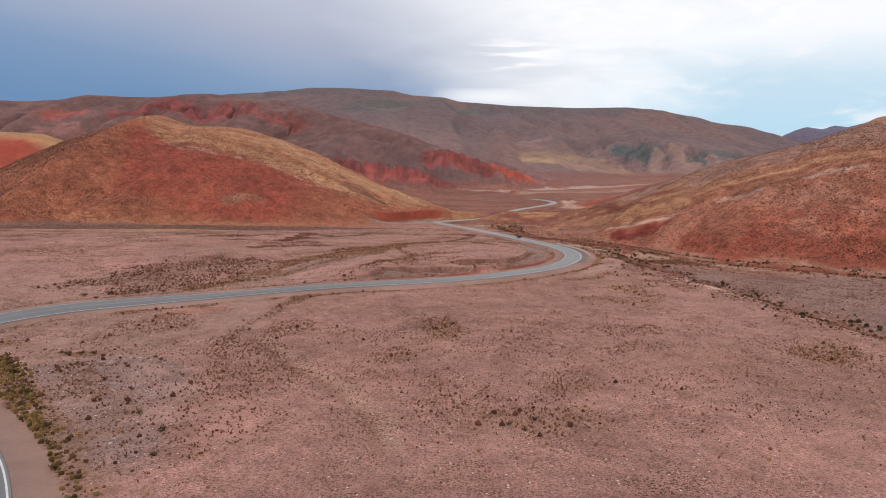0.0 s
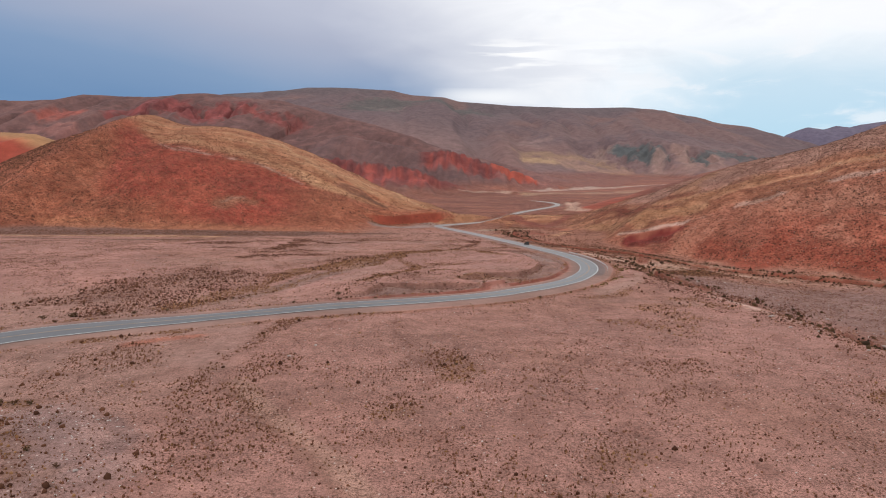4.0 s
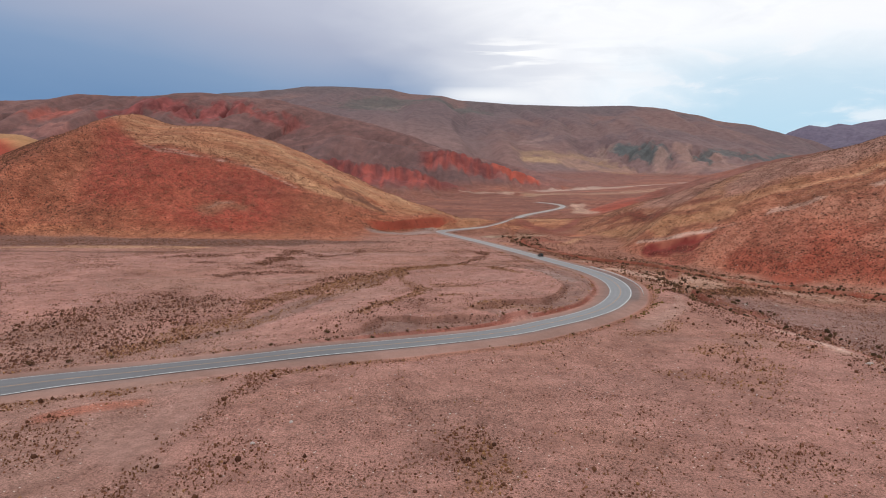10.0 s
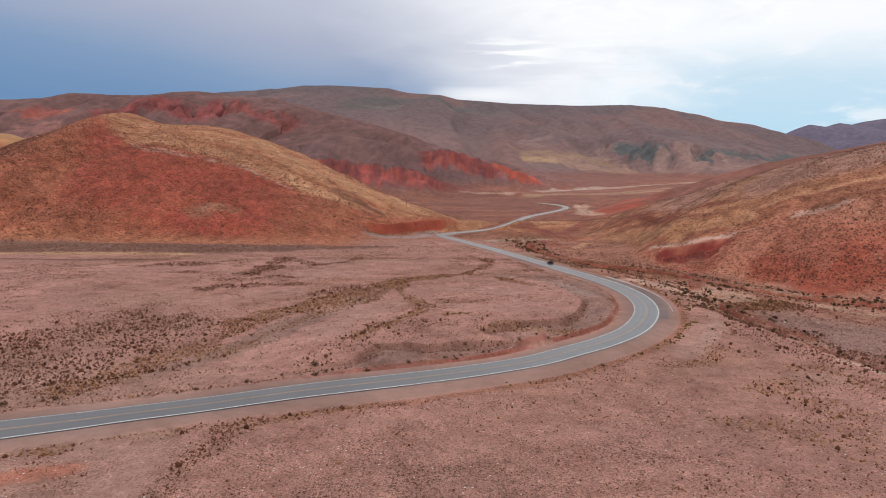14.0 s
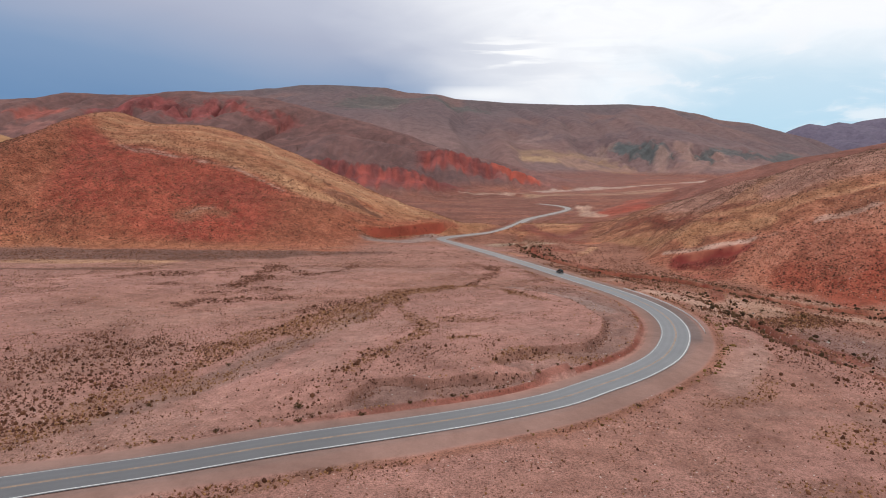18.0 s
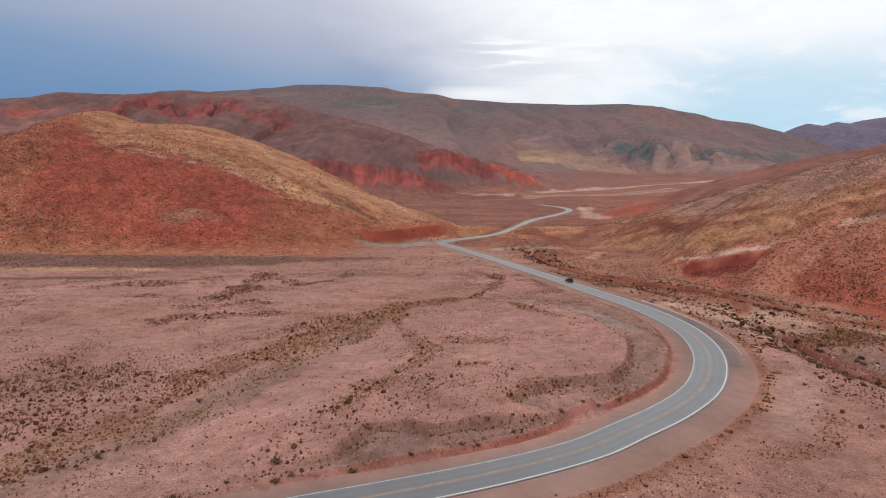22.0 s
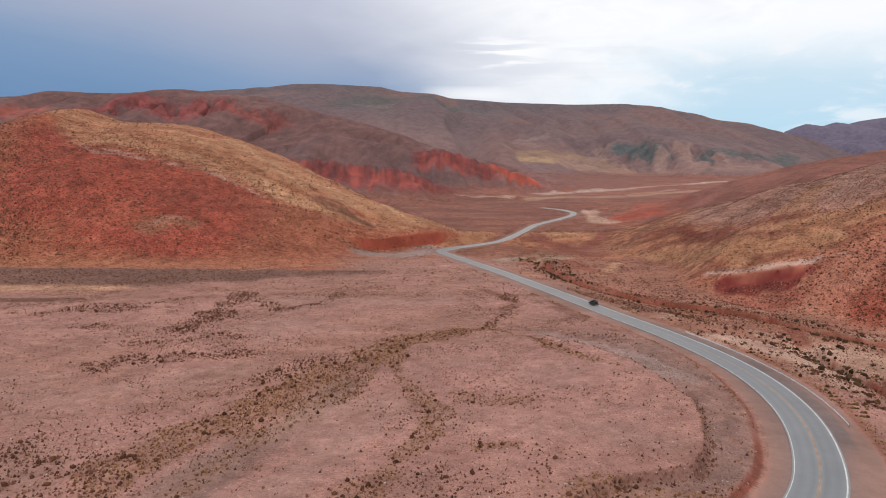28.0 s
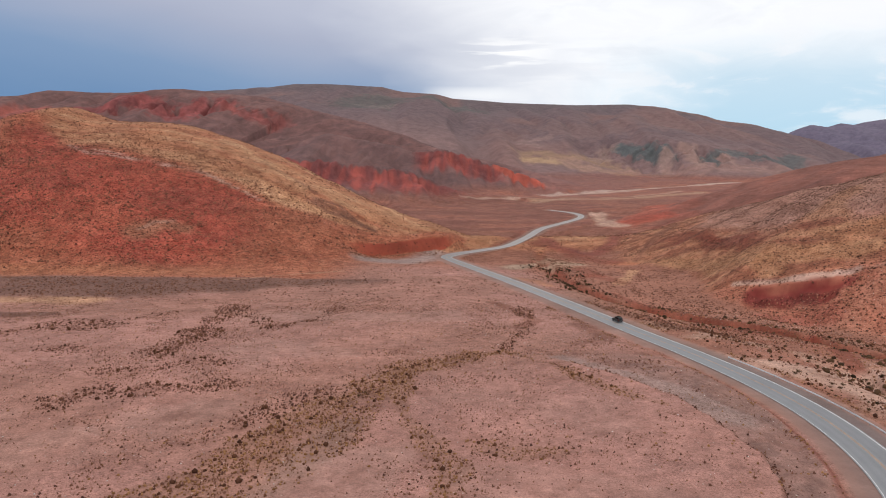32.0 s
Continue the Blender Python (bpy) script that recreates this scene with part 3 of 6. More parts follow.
BEDS = [
    # red bank of the wash, with its shadow line put into the colour
    ([(73, 423), (86, 424), (93, 416), (97, 401), (105, 396), (115, 394)], 1.5, 0.19, 0.058, 0.038, 0.8), ([(115, 394), (124, 396)], 3.5, 0.31, 0.075, 0.048, 0.8), ([(108, 369), (117, 368), (133, 371)], 1.6, 0.20, 0.06, 0.04, 0.8),
    # darker soil among shrubs; gully strip painted dark for its shade and bushes
    ([(60, 391), (71, 388), (83, 391)], 5, 0.19, 0.125, 0.09, 0.65), ([(77, 287), (79, 284), (82, 277), (85, 271), (86, 262)], 2.2, 0.12, 0.05, 0.034, 0.85),
    # the ravine below the road's far bend, and the ground on its banks
    ([(74, 686), (77, 664), (85, 655), (91, 640), (101, 638), (120, 662), (145, 725), (171, 792)], 8, 0.27, 0.085, 0.068, 0.85), ([(77, 663), (86, 654), (92, 640), (101, 637)], 3.0, 0.17, 0.06, 0.05, 0.8),
    ([(64, 519), (69, 522), (74, 523)], 5, 0.33, 0.115, 0.078, 0.85), ([(78, 499), (88, 517), (102, 548)], 3.2, 0.57, 0.36, 0.21, 0.75), ([(101, 585), (112, 578)], 6, 0.52, 0.205, 0.10, 0.7),
    ([(38, 473), (53, 471), (68, 473), (71, 456), (74, 444), (83, 432), (90, 421)], 2.0, 0.23, 0.072, 0.045, 0.8), ([(47, 433), (53, 418), (60, 401), (67, 391)], 4, 0.20, 0.125, 0.088, 0.6),
    ([(28, 510), (36, 499), (40, 482)], 4, 0.50, 0.26, 0.14, 0.6), ([(115, 585), (125, 560), (135, 540), (133, 500), (137, 467)], 5, 0.54, 0.32, 0.17, 0.55),
    ([(128, 598), (144, 591), (151, 572), (157, 550), (155, 520)], 4.5, 0.23, 0.068, 0.048, 0.85), ([(133, 607), (148, 604), (157, 576), (163, 544)], 2.2, 0.50, 0.29, 0.19, 0.7),
    ([(187, 838), (217, 884), (289, 1039)], 26, 0.42, 0.125, 0.085, 0.7),
    ([(188, 850), (208, 842), (233, 848)], 17, 0.43, 0.10, 0.065, 0.75), ([(198, 792), (228, 822), (256, 836)], 3.0, 0.22, 0.07, 0.05, 0.85),
    # the valley floor: sandy river bed, track, dusky slope and a red toe of the bench
    ([(173, 1297), (232, 1362), (299, 1376), (381, 1434), (494, 1557), (631, 1706)], 20, 0.43, 0.30, 0.20, 0.8), ([(225, 1575), (351, 1804), (599, 2240), (785, 2351)], 100, 0.245, 0.125, 0.108, 0.8),
    ([(245, 1775), (474, 2351), (659, 2453)], 85, 0.225, 0.12, 0.108, 0.8), ([(210, 1486), (344, 1601), (455, 1757), (579, 1870)], 11, 0.50, 0.42, 0.36, 0.85), ([(737, 2017), (842, 2124), (953, 2210)], 15, 0.56, 0.49, 0.43, 0.9),
    ([(330, 2573), (476, 2560), (580, 2547), (697, 2511)], 38, 0.40, 0.255, 0.15, 0.85), ([(139, 1594), (177, 1593), (208, 1591)], 22, 0.42, 0.09, 0.058, 0.8),
    # tan beds down the western hill, pale ledges in its red flank, the orange foot
    ([(-276, 661), (-248, 658), (-226, 654), (-207, 652)], 1.5, 0.56, 0.40, 0.33, 0.85), ([(-190, 657), (-164, 641), (-147, 635)], 1.6, 0.56, 0.38, 0.27, 0.8),
    ([(-193, 712), (-159, 681), (-126, 653), (-100, 646)], 3.0, 0.38, 0.155, 0.085, 0.7), ([(-123, 677), (-93, 654), (-68, 650), (-51, 643)], 4.5, 0.42, 0.165, 0.088, 0.75),
    ([(-300, 500), (-238, 507), (-198, 512), (-157, 519), (-114, 518)], 9, 0.47, 0.205, 0.11, 0.7), ([(-112, 494), (-84, 519), (-67, 532)], 2.0, 0.52, 0.34, 0.22, 0.75),
    ([(-197, 754), (-162, 718), (-142, 697), (-113, 668)], 6, 0.58, 0.38, 0.215, 0.75), ([(-154, 653), (-128, 634), (-106, 628), (-90, 631)], 5, 0.56, 0.35, 0.20, 0.65),
    ([(-104, 651), (-85, 654), (-66, 632), (-57, 632)], 2.6, 0.23, 0.12, 0.085, 0.7), ([(-125, 729), (-96, 726), (-66, 729), (-39, 686), (-20, 666)], 4, 0.57, 0.37, 0.21, 0.7),
    ([(165, 398), (171, 372), (190, 378), (215, 340), (245, 335), (300, 300)], 13, 0.33, 0.085, 0.052, 0.85),
    ([(205, 520), (180, 500), (170, 470), (215, 455)], 8, 0.44, 0.25, 0.13, 0.5),
    ([(-286, 666), (-265, 650), (-246, 651), (-223, 654), (-206, 654)], 1.9, 0.50, 0.36, 0.31, 0.85), ([(-206, 655), (-183, 652), (-154, 638), (-136, 626)], 1.3, 0.46, 0.33, 0.27, 0.7), ([(-176, 713), (-152, 704), (-125, 685), (-103, 661)], 2.2, 0.24, 0.13, 0.085, 0.7), ([(-106, 644), (-90, 634), (-74, 638)], 3.0, 0.23, 0.11, 0.075, 0.8), ([(-165, 680), (-127, 648), (-106, 631)], 4.5, 0.52, 0.31, 0.165, 0.6),
    ([(-190, 560), (-178, 570), (-166, 570)], 9, 0.36, 0.19, 0.115, 0.7), ([(-190, 560), (-184, 572), (-176, 577)], 1.6, 0.44, 0.30, 0.23, 0.6),
    ([(-101, 647), (-84, 643), (-66, 634), (-57, 632)], 4, 0.21, 0.105, 0.07, 0.7), ([(-250, 700), (-200, 690), (-150, 672), (-110, 650)], 4, 0.33, 0.155, 0.08, 0.5),
    ([(-420, 418), (-300, 420), (-216, 430), (-188, 427), (-150, 431)], 8, 0.50, 0.325, 0.20, 0.85),
    ([(-330, 398), (-240, 396), (-186, 396), (-150, 402)], 3.5, 0.16, 0.09, 0.07, 0.9),
    ([(-330, 506), (-211, 508), (-142, 511), (-96, 524), (-80, 545)], 5, 0.40, 0.165, 0.085, 0.3),
    ([(-50, 588), (-36, 584), (-22, 602), (-14, 634)], 15, 0.33, 0.285, 0.265, 0.9),
    ([(60, 350), (68, 341), (84, 340), (97, 344), (106, 350)], 8, 0.52, 0.39, 0.31, 0.8), ([(80, 296), (83, 312), (82, 326)], 5, 0.50, 0.37, 0.30, 0.6),
    ([(100, 262), (97, 290), (94, 320), (101, 345)], 2.4, 0.235, 0.075, 0.05, 0.75), ([(114, 366), (97, 398), (83, 409)], 1.8, 0.25, 0.085, 0.055, 0.6),
    ([(34, 562), (50, 577), (67, 572)], 9, 0.42, 0.35, 0.26, 0.9),
    ([(135, 612), (154, 599), (152, 560), (150, 526)], 6.5, 0.24, 0.07, 0.046, 0.8), ([(150, 520), (140, 505)], 4, 0.25, 0.085, 0.055, 0.6), ([(166, 487), (176, 483)], 4, 0.22, 0.075, 0.055, 0.7),
    ([(199, 465), (208, 463)], 3, 0.27, 0.12, 0.09, 0.7), 
    ([(-42, 136), (-33, 121), (-26, 112), (-19, 103), (-14, 95), (-10, 88), (-8, 78)], 1.2, 0.28, 0.165, 0.12, 0.55), ([(-40, 137), (-31, 122), (-24, 113), (-17, 104), (-12, 96), (-8, 89), (-6, 79)], 1.5, 0.45, 0.30, 0.235, 0.8),
    ([(-62, 182), (-53, 178), (-51, 166), (-52, 150)], 6, 0.42, 0.265, 0.225, 0.7), ([(-74, 166), (-68, 170), (-61, 171)], 3.5, 0.44, 0.175, 0.115, 0.8),
    ([(91, 205), (100, 185), (104, 165), (103, 150)], 5, 0.47, 0.34, 0.28, 0.6), ([(140, 234), (150, 241), (170, 238)], 2.5, 0.42, 0.31, 0.27, 0.5),
    ([(48, 420), (46, 470)], 5, 0.36, 0.24, 0.19, 0.5), ([(66, 346), (74, 338), (81, 326), (84, 314), (80, 300)], 7, 0.52, 0.38, 0.30, 0.85), ([(98, 332), (110, 328), (118, 345)], 6, 0.48, 0.34, 0.25, 0.7), ([(86, 226), (89, 223), (92, 207)], 2.2, 0.55, 0.43, 0.36, 0.9),
    ([(145, 592), (150, 566), (152, 530), (151, 508)], 4.5, 0.23, 0.075, 0.052, 0.75), ([(123, 567), (145, 560), (157, 536)], 2.2, 0.22, 0.09, 0.06, 0.7), ([(139, 524), (142, 478), (158, 462), (172, 452)], 5, 0.52, 0.31, 0.165, 0.6), ([(58, 404), (68, 392), (80, 384), (96, 386)], 1.6, 0.30, 0.11, 0.07, 0.6),
    ([(115, 585), (140, 630), (168, 663)], 4, 0.25, 0.12, 0.085, 0.6),
    ([(60, 560), (66, 590), (58, 610)], 8, 0.42, 0.31, 0.22, 0.7),
    ([(200, 1030), (196, 985), (180, 900), (167, 845), (178, 832)], 10, 0.56, 0.41, 0.32, 0.95), ([(194, 841), (212, 876)], 12, 0.34, 0.09, 0.06, 0.8), ([(230, 780), (245, 840), (270, 900)], 14, 0.33, 0.12, 0.085, 0.6),
    ([(150, 1250), (185, 1296), (237, 1400), (310, 1420), (397, 1494), (525, 1650), (601, 1760)], 10, 0.46, 0.34, 0.25, 0.6),
    ([(30, 1250), (63, 1262), (116, 1303), (159, 1330)], 7, 0.52, 0.40, 0.32, 0.8),
    ([(210, 1440), (260, 1514), (377, 1620), (580, 1887), (725, 1990), (860, 2130)], 9, 0.50, 0.40, 0.33, 0.75),
    ([(326, 2660), (480, 2640), (614, 2690), (625, 2620), (707, 2558)], 48, 0.30, 0.185, 0.12, 0.8),
    ([(500, 2560), (700, 2540), (830, 2500), (950, 2450), (1150, 2440), (1350, 2480)], 55, 0.28, 0.165, 0.14, 0.75),
    ([(740, 2790), (793, 2760), (850, 2690), (880, 2650)], 60, 0.092, 0.104, 0.105, 0.9), ([(1020, 2610), (1035, 2540)], 45, 0.095, 0.105, 0.105, 0.85),
    ([(1110, 2660), (1216, 2603), (1320, 2640), (1468, 2780)], 55, 0.10, 0.108, 0.108, 0.8),
    ([(900, 2670), (860, 2600), (840, 2530)], 26, 0.31, 0.195, 0.165, 0.8), ([(985, 2720), (965, 2600), (950, 2490)], 34, 0.30, 0.185, 0.155, 0.8), ([(1085, 2620), (1075, 2500)], 22, 0.30, 0.185, 0.155, 0.8),
    ([(700, 2850), (640, 2700)], 45, 0.27, 0.175, 0.15, 0.7), ([(475, 2940), (339, 2870), (420, 2760)], 30, 0.27, 0.17, 0.15, 0.6),
    ([(-390, 3310), (-340, 3280), (-284, 3229), (-224, 3370)], 26, 0.33, 0.225, 0.21, 0.8),
    ([(-378, 3300), (-244, 3600), (-58, 3650), (125, 3564)], 150, 0.10, 0.095, 0.088, 0.75),
    ([(600, 3100), (900, 3200), (1300, 3150)], 160, 0.20, 0.12, 0.11, 0.6),
    ([(-1330, 2170), (-1290, 2230)], 50, 0.29, 0.085, 0.065, 0.85),
    ([(-1090, 2210), (-1018, 2350), (-930, 2290), (-879, 2215), (-809, 2225), (-776, 2330)], 70, 0.215, 0.064, 0.061, 0.9),
    ([(-700, 2330), (-650, 2290), (-560, 2260), (-520, 2290)], 42, 0.24, 0.078, 0.070, 0.85),
    ([(-1250, 2000), (-1050, 1900), (-900, 1850)], 60, 0.30, 0.14, 0.12, 0.7),
    ([(-66, 113), (-56, 107), (-50, 94), (-46, 78)], 11, 0.275, 0.205, 0.195, 0.8), ([(-52, 115), (-47, 110), (-46, 103)], 2, 0.22, 0.155, 0.145, 0.7),
    ([(-112, 226), (-98, 245), (-84, 260)], 15, 0.29, 0.185, 0.15, 0.7), ([(-72, 214), (-60, 228), (-51, 243), (-45, 262), (-38, 282), (-31, 300)], 5, 0.25, 0.175, 0.15, 0.8), ([(52, 232), (62, 243), (70, 255), (74, 265), (77, 277)], 2.2, 0.42, 0.29, 0.24, 0.7),
    ([(64, 671), (80, 655), (92, 612), (98, 590)], 8, 0.25, 0.075, 0.05, 0.75), ([(71, 545), (72, 525), (80, 505)], 5, 0.29, 0.10, 0.065, 0.6), ([(26, 672), (52, 738), (76, 824)], 3, 0.24, 0.075, 0.05, 0.7),
    ([(8, 432), (17, 408), (20, 396), (12, 384)], 2.5, 0.23, 0.11, 0.08, 0.7), ([(34, 392), (38, 378), (36, 366), (26, 360)], 3.5, 0.23, 0.115, 0.085, 0.7), ([(18, 345), (30, 330), (38, 316), (43, 300)], 3.5, 0.33, 0.26, 0.235, 0.85),
]
# vegetated swales and patches: a line, half its width, how dense
SWALES = [
    ([(-68, 112), (-60, 101), (-52, 93), (-46, 84)], 3.5, 0.45),
    ([(-88, 206), (-78, 214), (-70, 225), (-64, 238), (-61, 252), (-57, 266), (-52, 278), (-46, 292), (-37, 307), (-29, 324), (-19, 338), (-6, 347)], 4.6, 0.9),
    ([(-72, 214), (-62, 226), (-54, 238), (-48, 252), (-44, 268), (-38, 284), (-30, 302), (-26, 316)], 3.6, 0.55),
    ([(-22, 334), (-22, 313), (-19, 299), (-15, 291), (-12, 281), (-14, 269), (-18, 259), (-21, 247), (-27, 233)], 2.8, 0.8),
    ([(8, 90), (13, 88), (19, 91)], 5, 0.6), ([(1, 140), (2, 152)], 3, 0.7), ([(-11, 121), (-7, 122)], 2.5, 0.7), ([(20, 104), (24, 106)], 3, 0.6),
    ([(-97, 135), (-90, 121), (-77, 107), (-64, 93), (-52, 77), (-42, 64)], 4.2, 1.0), ([(-77, 126), (-71, 125)], 2.2, 1.0), ([(-56, 96), (-50, 96), (-42, 83)], 3.5, 0.8),
    ([(-7, 290), (0, 285), (6, 285)], 2.0, 0.6), ([(-5, 261), (0, 262)], 1.8, 0.7), ([(30, 246), (8, 247), (2, 236)], 1.5, 0.8),
    ([(-89, 172), (-82, 175.5), (-73, 179), (-62, 181.5), (-51, 184)], 1.6, 0.9), ([(-40, 185), (-30, 191), (-17, 198), (-10, 201)], 1.5, 0.9),
    ([(-10, 347), (6, 352), (15, 335), (22, 313), (30, 304)], 1.8, 0.75), ([(107, 311), (119, 319), (131, 329)], 6, 1.0), ([(40, 190), (60, 180), (66, 196)], 4, 0.35), ([(75, 129), (88, 135), (81, 124)], 3, 0.7),
    ([(46, 221), (57, 227), (62, 236)], 3, 0.6), ([(60, 205), (72, 215), (84, 210)], 4, 0.5),
]
# patches of larger dark shrubs
COPSES = [
    ([(47, 433), (53, 418), (60, 401), (67, 391)], 5, 0.8),
    ([(60, 391), (71, 388), (83, 391)], 6, 0.9), ([(77, 286), (81, 280), (85, 272), (86, 262)], 3.5, 1.0), ([(79, 309), (82, 304)], 3.5, 1.0), ([(104, 307), (117, 316), (129, 326)], 6, 0.8),
    ([(-118, 216), (-110, 232), (-100, 254)], 13, 1.0), ([(-98, 212), (-90, 232), (-84, 254)], 13, 1.0), ([(-78, 238), (-72, 252), (-66, 262)], 5, 0.7), ([(-96, 208), (-80, 214), (-66, 222)], 4, 0.7),
    ([(-93, 311), (-89, 317), (-82, 319), (-74, 322), (-64, 323)], 4, 1.0), ([(-52, 302), (-49, 309), (-41, 317), (-31, 326)], 3.6, 1.0), ([(-88, 352), (-87, 369), (-90, 400), (-92, 425)], 5.5, 0.9),
    ([(-80, 404), (-66, 382), (-53, 397), (-50, 418)], 3.6, 0.8), ([(-123, 354), (-115, 355)], 3, 0.9), ([(-96, 334), (-90, 336)], 3, 0.8), ([(-116, 397), (-109, 410)], 5, 0.6), ([(-143, 376), (-135, 386), (-122, 386)], 6, 0.6),
    ([(-81, 339), (-75, 344), (-67, 341)], 3, 0.7), ([(5, 356), (13, 379), (18, 399), (17, 417)], 2.6, 0.8), ([(107, 311), (119, 319), (131, 329)], 5, 1.0), ([(-31, 226), (-24, 236), (-16, 246)], 9, 0.35),
    ([(-12, 252), (0, 246), (6, 256)], 5, 0.3), ([(92, 196), (98, 176), (103, 150)], 7, 0.5), ([(98, 272), (104, 250), (108, 225)], 7, 0.6), ([(76, 258), (80, 240), (86, 222)], 6, 0.5), ([(62, 240), (66, 228)], 4, 0.3),
]
# thickets of rusty tufts with bare soil between
THICKETS = [
    ([(-40, 190), (-42, 180), (-44, 170), (-46, 157), (-47, 148), (-47, 138), (-44, 127), (-42, 115), (-38, 97), (-38, 84)], 2.8, 1.0),
    ([(-38, 150), (-38, 129), (-33, 106), (-30, 88), (-34, 74)], 6, 0.9), ([(-60, 100), (-52, 92), (-45, 88), (-42, 80)], 5, 0.6), ([(-70, 116), (-66, 110)], 4, 0.7), ([(-80, 154), (-70, 158), (-64, 148), (-74, 143)], 6, 0.75),
    ([(-10, 124), (-6, 127)], 4, 0.9), ([(6, 97), (12, 92), (18, 88), (14, 83)], 6, 1.0), ([(20, 107), (25, 109)], 3, 1.0), ([(-6, 97), (-3, 94)], 3, 0.7), ([(42, 147), (48, 148)], 4, 0.6), ([(36, 128), (42, 130)], 3, 0.6),
    ([(78, 132), (86, 120)], 6, 0.8), ([(0, 158), (-3, 148), (1, 140)], 4, 0.8), ([(-20, 140), (0, 130), (20, 138)], 9, 0.35), ([(-20, 110), (5, 104), (40, 108)], 10, 0.3), ([(30, 90), (50, 95), (60, 110)], 9, 0.3),
]
# bare ground with hardly a plant
BARE = [
    ([(-62, 182), (-53, 178), (-51, 166), (-52, 150)], 6.5, 1.0), ([(-36, 240), (-30, 262), (-28, 285), (-34, 268)], 7, 0.8), ([(-88, 160), (-84, 150)], 4, 0.9), ([(-70, 402), (-40, 404), (-10, 402)], 10, 0.7), ([(-72, 300), (-62, 308)], 8, 0.7),
    ([(-45, 350), (-65, 362), (-60, 345)], 9, 0.7), ([(-5, 275), (10, 268), (22, 262)], 6, 0.5), ([(-10, 320), (5, 310), (15, 296)], 7, 0.4), ([(-120, 290), (-100, 292), (-84, 290)], 12, 0.6), ([(50, 230), (60, 246), (68, 258)], 4, 0.9),
    ([(-88, 137), (-92, 128)], 6, 0.8), ([(75, 212), (60, 217), (48, 216)], 3, 0.8),
]


def near_lines(x, y, lines, seed, rough, ragged=0.9):
    """For each line the share, 1 on it and 0 beyond its half width, with a ragged edge."""
    rag = fbm(x / rough, y / rough, 4, seed)
    for line in lines:
        pts, hw = line[0], line[1]
        xs, ys = [p[0] for p in pts], [p[1] for p in pts]
        m = (x > min(xs) - 3 * hw) & (x < max(xs) + 3 * hw) & (y > min(ys) - 3 * hw) & (y < max(ys) + 3 * hw)
        if m.any():
            d = polyline_near(x[m], y[m], pts)[0] / hw
            yield line, m, 1 - smooth(0.45, 1.3, d + ragged * rag[m])


